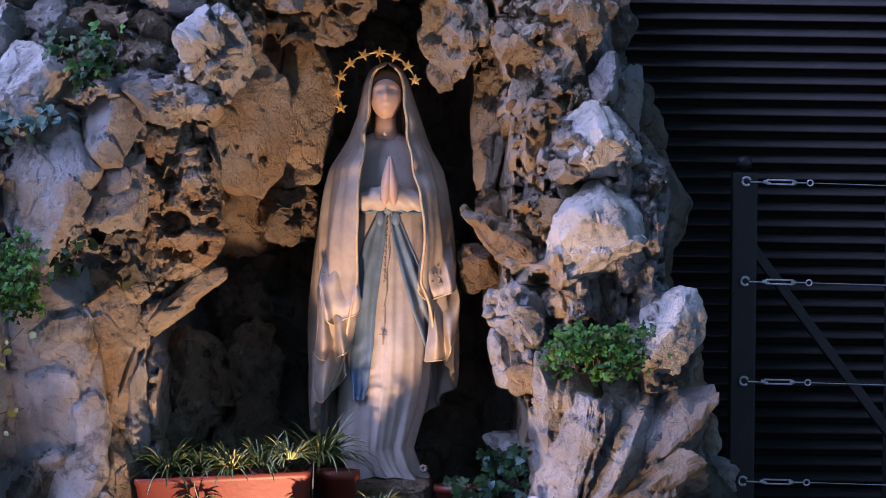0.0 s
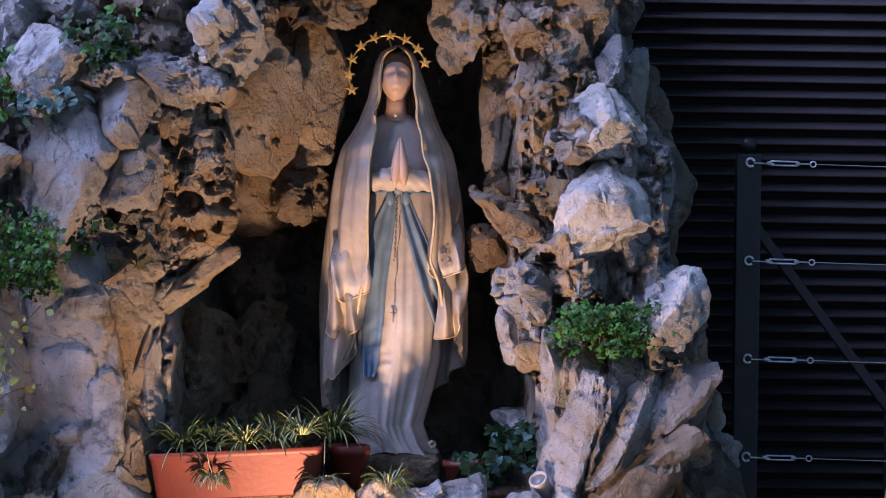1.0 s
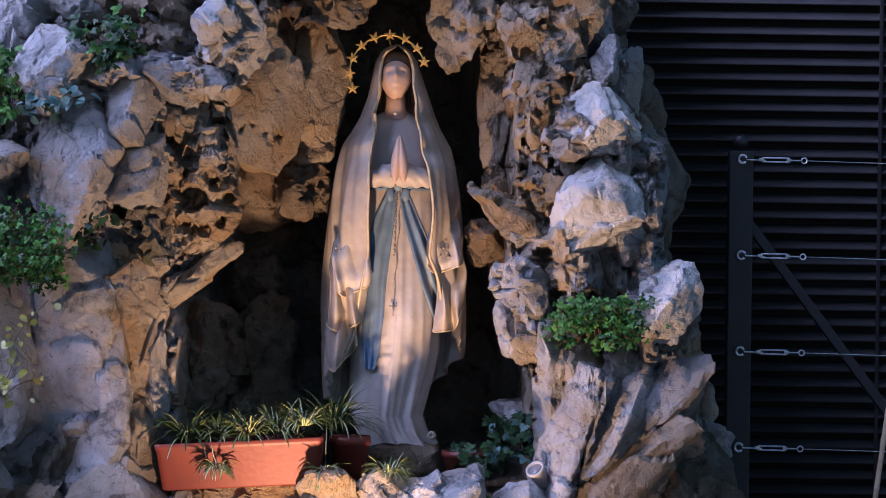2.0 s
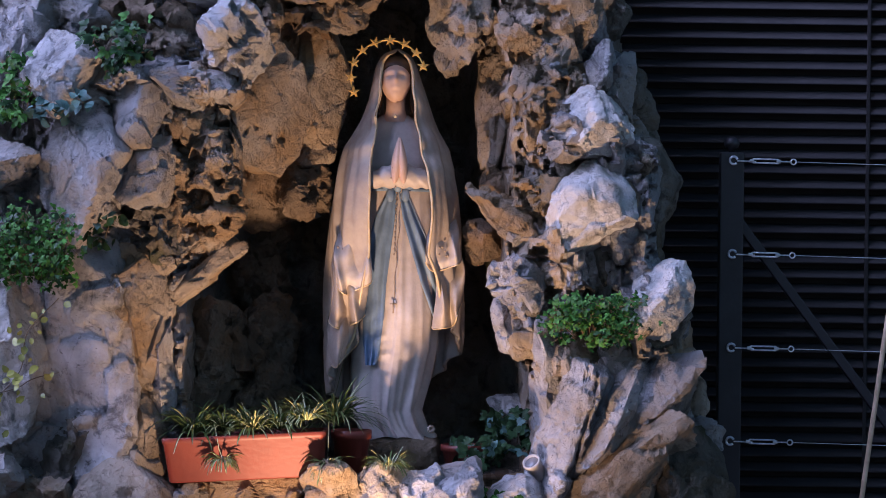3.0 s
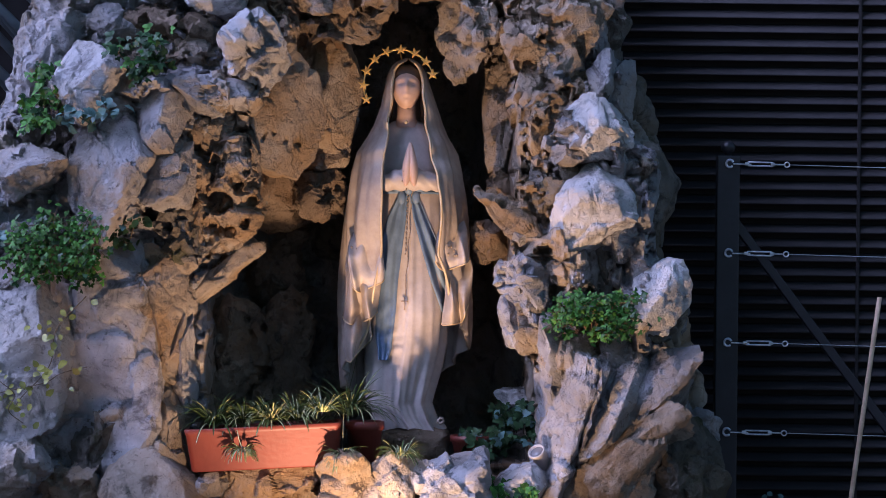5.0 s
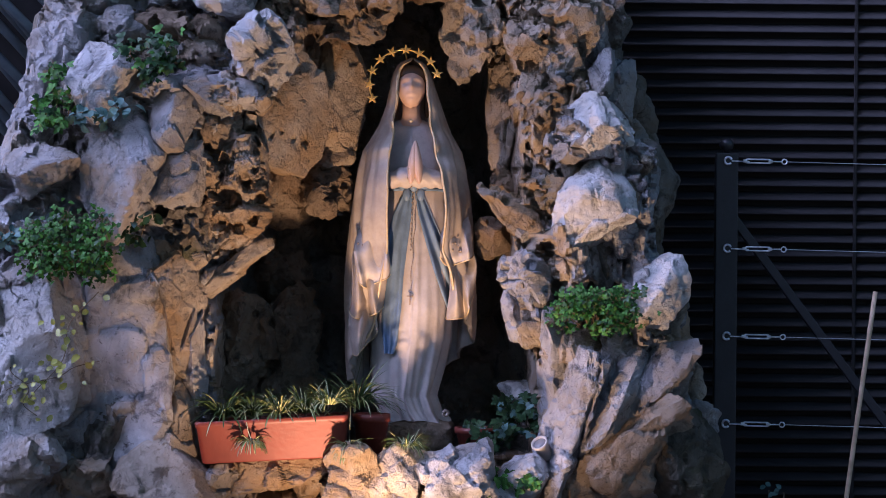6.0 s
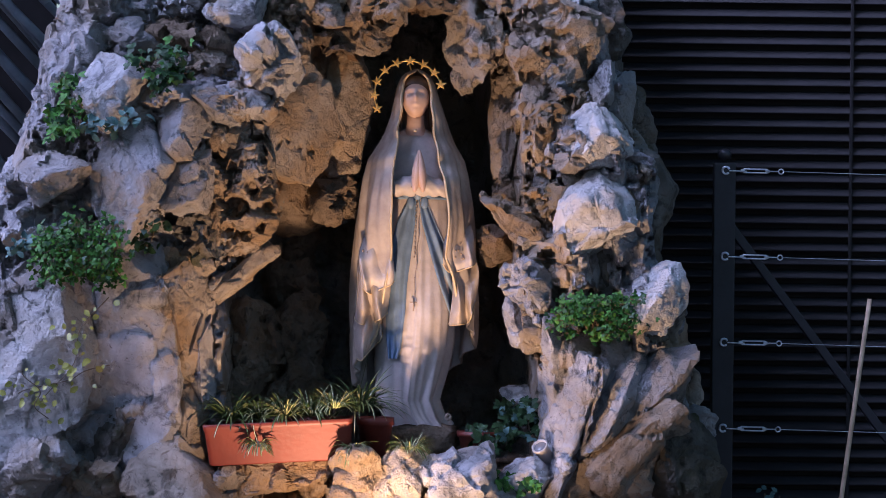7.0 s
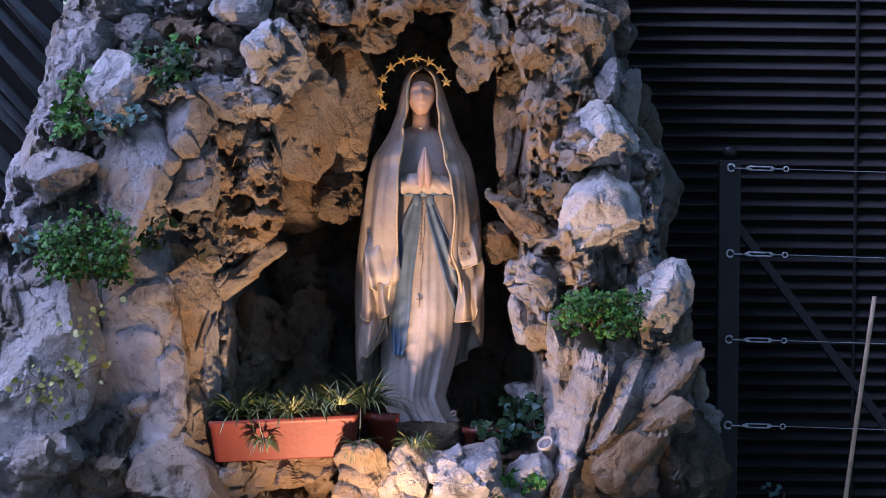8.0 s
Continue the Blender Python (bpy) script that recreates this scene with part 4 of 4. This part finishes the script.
# ---- crown of gilt stars behind the head ----
def star_bm(size, depth):
    bm = bmesh.new()
    rim = [bm.verts.new(((size if k % 2 == 0 else size * 0.42) * math.sin(math.pi * k / 5), 0, (size if k % 2 == 0 else size * 0.42) * math.cos(math.pi * k / 5))) for k in range(10)]
    f, b = bm.verts.new((0, -depth, 0)), bm.verts.new((0, depth * 0.5, 0))
    for k in range(10):
        bm.faces.new((f, rim[k], rim[(k + 1) % 10]))
        bm.faces.new((b, rim[(k + 1) % 10], rim[k]))
    bmesh.ops.recalc_face_normals(bm, faces=bm.faces[:])
    return bm


halo = empty("star_crown", -0.109, -0.070, 2.051, "gilt arc of small stars standing round the veiled head", "halo")
RING = 0.119
ring_at = lambda a: Vector((RING * math.sin(a), 0.012 * math.cos(a) - 0.02 * math.sin(a), RING * math.cos(a)))
part("ring", tube_bm(bmesh.new(), [ring_at(radians(-122 + 200 * k / 60)) for k in range(61)], 0.0026, 8), GOLD, halo)
part("bracket", tube_bm(bmesh.new(), [ring_at(0.0), (0.004, 0.04, 0.105), (0.012, 0.075, 0.075), (0.015, 0.09, 0.04)], 0.003, 6), GOLD, halo)
first = None
for k in range(9):
    a = radians(73 - 23.4 * k)
    s = part("star", star_bm(0.021, 0.010), GOLD, halo, smooth=False) if first is None else new("star", first)
    first = first or s.data
    s.parent = halo
    s.location = ring_at(a) + Vector((0, -0.006, 0))
    s.rotation_euler = (radians(26 + 8 * math.sin(3 * k)), radians(12 * math.sin(2 * k)), radians(9 * math.sin(5 * k)))


# ---- plants ----
def blade_bm(bm, base, way, length, width, droop, stripe, rng):
    """One arching strap leaf with a pale middle."""
    base, way = Vector(base), Vector(way).normalized()
    side = way.cross(Vector((0, 0, 1)))
    side = (side if side.length > 0.05 else Vector((1, 0, 0))).normalized()
    n, p, d, rows = 9, base, way.copy(), []
    for i in range(n):
        t = i / (n - 1)
        w = width * (0.55 + 0.9 * t) * (1 - t) ** 0.55 + 0.0004
        up = side.cross(d).normalized()
        rows.append([bm.verts.new(p - side * w + up * w * 0.35), bm.verts.new(p - side * w * 0.38), bm.verts.new(p + side * w * 0.38), bm.verts.new(p + side * w + up * w * 0.35)])
        p = p + d * length / n
        d = (d + Vector((0, 0, -droop / n)) + 0.05 * Vector((rng.uniform(-1, 1), rng.uniform(-1, 1), 0))).normalized()
    for a, b in zip(rows, rows[1:]):
        for k in range(3):
            bm.faces.new((a[k], a[k + 1], b[k + 1], b[k])).material_index = stripe if k == 1 else 0


def strap_plant(name, x, y, z, count, length, label, seed, spread=1.0, up=1.0, width=0.0044, runner=None, pale=0.8, droop=1.7, ball=False):
    rng = random.Random(seed)
    ob = empty(name, x, y, z, label, "plant", group="strap-leaved plants")
    bm = bmesh.new()
    for k in range(count):
        a = rng.uniform(0, 2 * math.pi)
        d = Vector((math.cos(a) * spread, math.sin(a) * spread, rng.uniform(-1.0, 1.0) if ball else rng.uniform(0.3, 2.2) * up))
        blade_bm(bm, (0.02 * math.cos(a), 0.02 * math.sin(a), 0), d, length * rng.uniform(0.5, 1.1), width * rng.uniform(0.7, 1.2), droop * rng.uniform(0.5, 1.4), 1 if rng.random() < pale else 0, rng)
    part("leaves", bm, [BLADE, CREAM], ob)
    part("rootstock", tube_bm(bmesh.new(), [(0, 0, -0.012), (0, 0, 0.008)], [0.005, 0.004], 8), STEM, ob)
    if runner:
        part("runner", tube_bm(bmesh.new(), [Vector(p) for p in runner], 0.0016, 5), CREAM, ob, "thin pale hanging runner")
    return ob


def leaflet_bm(bm, c, n, size, rng, lobes=3):
    """A small lobed leaf: pointed, slightly folded leaflets from one stalk end."""
    n = n.normalized()
    u = n.cross(Vector((rng.uniform(-1, 1), rng.uniform(-1, 1), rng.uniform(-1, 1)))).normalized()
    w = n.cross(u)
    for k in range(lobes):
        a = (k - (lobes - 1) / 2) * (1.15 if lobes > 1 else 0)
        d = u * math.cos(a) + w * math.sin(a)
        e = n.cross(d)
        s = size * (1 if k == lobes // 2 else 0.85)
        p0 = bm.verts.new(c)
        tip = bm.verts.new(c + d * s - n * s * 0.15)
        m = bm.verts.new(c + d * s * 0.55 + n * s * 0.02)
        l1, l2 = bm.verts.new(c + d * s * 0.32 + e * s * 0.33 + n * s * 0.10), bm.verts.new(c + d * s * 0.72 + e * s * 0.27 + n * s * 0.06)
        r1, r2 = bm.verts.new(c + d * s * 0.32 - e * s * 0.33 + n * s * 0.10), bm.verts.new(c + d * s * 0.72 - e * s * 0.27 + n * s * 0.06)
        for f in ((p0, l1, m), (l1, l2, m), (l2, tip, m), (tip, r2, m), (r2, r1, m), (r1, p0, m)):
            bm.faces.new(f)


def clump(name, x, y, z, w, h, count, size, mat, label, seed, lobes=3, hang=0.0, second=None, depth=0.10):
    """A leafy cushion rooted in a crevice: fine stems and many small lobed leaves with gaps."""
    rng = random.Random(seed)
    ob = empty(name, x, y, z, label, "plant")
    leaves, stems, other = bmesh.new(), bmesh.new(), bmesh.new()
    tufts = [Vector((rng.uniform(-0.42, 0.42) * w, rng.uniform(-0.7, 0.1) * depth, rng.uniform(-0.4, 0.42) * h)) for k in range(max(4, count // 14))]
    for i, t in enumerate(tufts):
        root = Vector((t.x * 0.5, 0.05, -0.3 * h + t.z * 0.3))
        tube_bm(stems, [root, (root + t) / 2 + Vector((0, -0.01, 0.012)), t], [0.0018, 0.0014, 0.0009], 5)
        for k in range(14):
            c = t + Vector((rng.gauss(0, 0.085) * w, rng.gauss(0, 0.035), rng.gauss(0, 0.10) * h - hang * rng.random()))
            n = Vector((rng.uniform(-0.7, 0.7), rng.uniform(-1.0, -0.2), rng.uniform(-0.1, 1.1)))
            leaflet_bm(other if second and rng.random() < 0.2 else leaves, c, n, size * rng.uniform(0.6, 1.25), rng, lobes)
            if k % 3 == 0:
                tube_bm(stems, [t, c], [0.0009, 0.0006], 4, cap=False)
    part("leaves", leaves, mat, ob)
    part("stem", stems, STEM, ob)
    if second:
        part("pale_leaves", other, second, ob)
    else:
        other.free()
    return ob


clump("cushion_plant", 0.551, -0.340, 1.285, 0.290, 0.150, 900, 0.0155, LEAF, "bright green parsley-leaved plant growing from the stones", 3, second=DARKLEAF)
clump("cushion_plant", -1.203, -0.420, 1.515, 0.300, 0.200, 1000, 0.017, LEAF, "bushy green parsley-leaved plant rooted in a crevice", 4, hang=0.05, second=DARKLEAF)
clump("creeping_plant", -1.011, -0.380, 1.542, 0.180, 0.100, 70, 0.030, DARKLEAF, "dark trailing leaves beside the bushy plant", 5, lobes=1, second=BLUELEAF)
clump("creeping_plant", -0.959, -0.360, 2.096, 0.260, 0.190, 160, 0.026, DARKLEAF, "dark green ivy among the upper stones", 6, second=LEAF)
clump("creeping_plant", -1.246, -0.360, 1.967, 0.140, 0.220, 150, 0.024, LEAF, "small green creeper beside the pale stone", 7, second=DARKLEAF)
clump("creeping_plant", -1.132, -0.420, 1.927, 0.220, 0.100, 46, 0.038, BLUELEAF, "blue-green round leaves under the pale stone", 8, lobes=1)
clump("creeping_plant", -1.433, -0.360, 1.512, 0.140, 0.100, 50, 0.026, BLUELEAF, "sparse grey-green weeds on the stones", 9, lobes=1)
clump("clover_plant", 0.171, -0.120, 0.828, 0.170, 0.132, 110, 0.034, DARKLEAF, "round-leaved green plant in a pot on the ledge", 10, second=BLUELEAF)
clump("clover_plant", 0.328, -0.060, 0.913, 0.190, 0.128, 150, 0.032, DARKLEAF, "dark green ivy before the pale block", 11, second=BLUELEAF)
clump("clover_plant", 0.253, -0.380, 0.694, 0.220, 0.120, 150, 0.030, LEAF, "green leafy plant on the front ledge", 12, second=DARKLEAF)
clump("clover_plant", 0.156, -0.340, 0.751, 0.100, 0.120, 60, 0.028, DARKLEAF, "dark leaves hanging over the ledge", 13)


def vine(x, y, z, dx, dz, count, seed, label):
    rng = random.Random(seed)
    ob = empty("vine", x, y, z, label, "plant")
    pts = [Vector((dx * t + 0.02 * math.sin(9 * t + seed), -0.01 * math.sin(5 * t), dz * t)) for t in (i / 24 for i in range(25))]
    part("stem", tube_bm(bmesh.new(), pts, 0.0018, 5), STEM, ob)
    bm = bmesh.new()
    for k in range(count):
        p = pts[rng.randrange(2, 25)] + Vector((rng.gauss(0, 0.030), rng.uniform(-0.03, 0.0), rng.gauss(0, 0.022)))
        leaflet_bm(bm, p, Vector((rng.uniform(-0.5, 0.5), -1, rng.uniform(-0.3, 0.7))), rng.uniform(0.014, 0.036), rng, 1)
    part("leaves", bm, YELLOWLEAF, ob)


vine(-1.119, -0.460, 1.335, -0.19, -0.36, 34, 21, "thin climbing stem with yellowing leaves")
vine(-1.097, -0.460, 1.107, -0.30, -0.10, 16, 22, "trailing stem with pale yellow-green leaves")
vine(-1.367, -0.500, 1.086, 0.06, -0.16, 14, 23, "short stem with yellowing leaves")


# ---- flower boxes and pots on the ledge ----
def trough(x, y, z, length, height, depth, tilt, turn, label):
    """A tapered plastic trough with a rolled rim, open on top and filled with soil."""
    ob = empty("flower_box", x, y, z, label, "planter")
    ob.rotation_euler = (0, radians(tilt), radians(turn))
    bm = bmesh.new()
    rings = []
    for zz, g in ((0, -0.012), (0.004, -0.008), (height * 0.86, 0.0), (height * 0.87, 0.002), (height - 0.003, 0.003), (height, 0.001), (height, -0.004), (height * 0.8, -0.006)):
        hx, hy, r = length / 2 + g * 1.6, depth / 2 + g, 0.018
        ring = []
        for sx, sy, a0 in ((1, 1, 0), (-1, 1, 90), (-1, -1, 180), (1, -1, 270)):
            for k in range(5):
                a = radians(a0 + 22.5 * k)
                ring.append(bm.verts.new((sx * (hx - r) + r * math.cos(a), sy * (hy - r) + r * math.sin(a), zz)))
        rings.append(ring)
    for a, b in zip(rings, rings[1:]):
        for k in range(20):
            bm.faces.new((a[k], a[(k + 1) % 20], b[(k + 1) % 20], b[k]))
    bm.faces.new(rings[0][::-1])
    part("trough", bm, BOXRED, ob)
    part("soil", box_bm(bmesh.new(), length - 0.02, depth - 0.02, 0.02, Matrix.Translation((0, 0, height * 0.82)), 0.004), SOIL, ob, "dark potting soil")
    return ob


BOXX, BOXY, BOXZ = -0.525, -0.340, 0.781
trough(BOXX, BOXY, BOXZ, 0.500, 0.140, 0.17, -3.4, 0, "long terracotta-red plastic flower box on the ledge")
pot = empty("flower_pot", -0.205, -0.290, 0.800, "round terracotta-red plastic pot behind the flower box", "planter")
part("pot", lathe_bm(bmesh.new(), ((0.044, 0), (0.058, 0.105), (0.064, 0.106), (0.064, 0.132), (0.056, 0.132), (0.054, 0.11), (0.01, 0.108))), BOXRED, pot)
part("soil", lathe_bm(bmesh.new(), ((0.054, 0.108), (0.054, 0.116), (0.01, 0.12))), SOIL, pot, "dark potting soil")
pot2 = empty("flower_pot", 0.150, -0.120, 0.777, "dark terracotta pot in the shade of the ledge", "planter")
part("pot", lathe_bm(bmesh.new(), ((0.05, 0), (0.068, 0.08), (0.074, 0.081), (0.074, 0.10), (0.066, 0.10), (0.06, 0.085), (0.01, 0.083))), BOXRED, pot2)

strap_plant("spider_plant", -0.695, -0.340, 0.920, 110, 0.16, "green strap-leaved plant in the flower box", 31, pale=0.35)
strap_plant("spider_plant", -0.509, -0.380, 0.934, 140, 0.125, "variegated spider plant spilling over the flower box", 32, pale=0.9, width=0.0040)
strap_plant("spider_plant", -0.425, -0.340, 0.937, 100, 0.15, "green and cream spider plant in the flower box", 33, pale=0.5)
strap_plant("spider_plant", -0.343, -0.380, 0.967, 110, 0.115, "variegated young spider plant above the box", 34, pale=0.95, width=0.0040)
strap_plant("spider_plant", -0.263, -0.260, 0.949, 110, 0.21, "large arching spider plant in the round pot", 35, pale=0.55)
strap_plant("spider_plant", -0.599, -0.330, 0.926, 100, 0.15, "green strap-leaved plant in the flower box", 40, pale=0.4)
strap_plant("spider_plantlet", -0.596, -0.445, 0.849, 80, 0.066, "hanging variegated plantlet before the flower box", 36, ball=True, droop=1.6, pale=0.9, width=0.0033, runner=((0, 0, 0), (-0.01, -0.01, 0.03), (-0.03, 0.06, 0.10), (-0.05, 0.11, 0.07)))
strap_plant("spider_plantlet", -0.273, -0.455, 0.841, 100, 0.085, "hanging variegated plantlet on the ledge stones", 37, ball=True, droop=1.6, pale=0.9, width=0.0033, runner=((0, 0, 0), (0.002, 0.0, 0.06), (0.0, 0.08, 0.12), (0.01, 0.16, 0.11)))
strap_plant("spider_plantlet", -0.085, -0.440, 0.833, 90, 0.085, "small variegated plant rooted on the ledge", 38, up=0.8, droop=1.8, pale=0.8, width=0.0033)
grass = empty("grass_stalk", -0.276, -0.200, 1.008, "tall thin grass stalks beside the robe", "plant")
bm = bmesh.new()
rng = random.Random(8)
for d, ln in (((-0.25, 0, 1), 0.22), ((0.25, -0.1, 1), 0.20), ((0.12, 0, 1), 0.26), ((-0.6, 0, 0.9), 0.18)):
    blade_bm(bm, (0.02 * d[0], 0, -0.02), d, ln, 0.0025, 0.5, 0, rng)
part("blades", bm, [BLADE, CREAM], grass)

# ---- a small can spotlight on the pale stone ----
can = empty("spotlight", 0.363, -0.360, 0.833, "small grey can spotlight lying on the ledge", "lamp")
m = Matrix.Rotation(radians(-32), 4, 'Y') @ Matrix.Rotation(radians(38), 4, 'X')
part("housing", lathe_bm(bmesh.new(), ((0.018, -0.055), (0.024, -0.05), (0.026, 0.008), (0.029, 0.010), (0.029, 0.020), (0.024, 0.020), (0.022, 0.012)), m), GREYPAINT, can)
part("glass", lathe_bm(bmesh.new(), ((0.0225, 0.010), (0.0225, 0.0135)), m), LENS, can, "dull lamp glass")
part("stake", tube_bm(bmesh.new(), [(0.012, 0.01, -0.03), (0.015, 0.02, -0.09)], 0.006, 8), GREYPAINT, can)

lampbox = empty("floodlight", FLOOD[0], FLOOD[1], 0.0, "black outdoor floodlight on the ground", "lamp")
part("bracket", box_bm(bmesh.new(), 0.14, 0.05, 0.012, Matrix.Translation((0, 0, 0.006)), 0.003), PAINTED, lampbox, smooth=False)
part("housing", box_bm(bmesh.new(), 0.16, 0.10, 0.05, Matrix.Translation((0, -0.01, FLOOD[2] - 0.05)) @ Matrix.Rotation(radians(-18), 4, 'X'), 0.008), PAINTED, lampbox, smooth=False)
part("arm", box_bm(bmesh.new(), 0.012, 0.03, FLOOD[2] - 0.05, Matrix.Translation((0.075, 0, (FLOOD[2] - 0.05) / 2)), 0.002), PAINTED, lampbox, smooth=False)

# ---- the wire fence ----
PX, PY, PZ = 1.038, 0.250, 1.834
fence = empty("wire_fence", PX, PY, 0.0, "black steel post and brace with four tensioned wires", "fence")
part("post", box_bm(bmesh.new(), 0.078, 0.06, PZ + 0.004, Matrix.Translation((0, 0, PZ / 2)), 0.004), PAINTED, fence, smooth=False)
bm = bmesh.new()
lathe_bm(bm, ((0.012, 0), (0.012, 0.012), (0.022, 0.016), (0.026, 0.028), (0.024, 0.04), (0.014, 0.05), (0.004, 0.053)), Matrix.Translation((0, 0, PZ + 0.002)))
part("finial", bm, PAINTED, fence, "black ball finial")
a, b = Vector((1.086, 0.260, 1.578)) - Vector((PX, PY, 0)), Vector((1.690, 0.260, 0.780)) - Vector((PX, PY, 0))
mid, d = (a + b) / 2, (b - a)
brace = box_bm(bmesh.new(), 0.045, 0.03, d.length + 0.1, Matrix.Translation(mid) @ d.to_track_quat('Z', 'Y').to_matrix().to_4x4(), 0.003)
part("brace", brace, PAINTED, fence, smooth=False)


def turnbuckle(z):
    """Hook, threaded rods, open body of two bars, and an eye, along x from the post."""
    ob = part("turnbuckle", bmesh.new(), STEEL, fence, "bright galvanised turnbuckle")
    bm = bmesh.new()
    tube_bm(bm, [(0.0 + 0.013 * math.cos(t), 0, 0.013 * math.sin(t)) for t in (radians(20 + 30 * k) for k in range(11))], 0.0042, 8)
    tube_bm(bm, [(0.012, 0, -0.001), (0.075, 0, -0.002)], 0.0026, 8)
    for s in (-1, 1):
        tube_bm(bm, [(0.058, 0, 0), (0.066, 0, s * 0.0065), (0.148, 0, s * 0.0065), (0.156, 0, 0)], [0.003, 0.003, 0.003, 0.003], 8)
    for x in (0.060, 0.150):
        tube_bm(bm, [(x - 0.007, 0, 0), (x + 0.007, 0, 0)], 0.006, 8)
    tube_bm(bm, [(0.145, 0, 0), (0.190, 0, 0)], 0.0024, 8)
    tube_bm(bm, [(0.199 + 0.009 * math.cos(t), 0, 0.009 * math.sin(t)) for t in (radians(30 * k) for k in range(13))], 0.0026, 8)
    bm.to_mesh(ob.data)
    bm.free()
    ob.data.polygons.foreach_set("use_smooth", [True] * len(ob.data.polygons))
    ob.location = (0.002, -0.042, z)
    ob.rotation_euler = (0, radians(0.7), 0)
    part("wire", tube_bm(bmesh.new(), [(0.205, 0, 0), (0.8, 0, -0.004), (1.6, 0, 0)], 0.0013, 6), STEEL, ob, "thin steel wire")


Z1, Z4 = (1.035, 0.200, 1.808)[2], (1.035, 0.200, 0.876)[2]
for k in range(4):
    turnbuckle(Z1 + (Z4 - Z1) * k / 3)

# ---- a leaning cane and a seedling ----
C0, C1 = Vector((1.553, 0.120, 1.366)), Vector((1.430, 0.120, 0.426))
C1 = C0 + (C1 - C0) * (C0.z + 0.02) / (C0.z - C1.z)
cane = empty("bamboo_cane", C1.x, C1.y, C1.z, "thin dry bamboo cane stuck upright in the ground", "cane")
bm = bmesh.new()
path, rad = [], []
for k in range(9):
    for t, r in ((0.02, 0.0088), (0.05, 0.0098), (0.08, 0.0086), (0.9, 0.0084)):
        path.append((C0 - C1) * (k + t) / 9 )
        rad.append(r)
part("stalk", tube_bm(bm, path, rad, 10), CANE, cane)
for x, y, z, label in ((1.168, 0.000, 0.660, "small seedling with four pale green leaves"), (1.220, 0.000, 0.653, "small seedling beside the fence")):
    sd = empty("seedling", x, y, 0.0, label, "plant")
    part("stem", tube_bm(bmesh.new(), [(0, 0, 0), (0.005, 0, z * 0.5), (0, 0, z)], 0.003, 6), STEM, sd)
    bm = bmesh.new()
    rng = random.Random(int(x * 1000))
    for k in range(3):
        leaflet_bm(bm, Vector((rng.uniform(-0.03, 0.03), 0, z + rng.uniform(-0.02, 0.035))), Vector((rng.uniform(-0.5, 0.5), -1, 0.5)), 0.026, rng, 1)
    part("leaves", bm, BLUELEAF, sd)
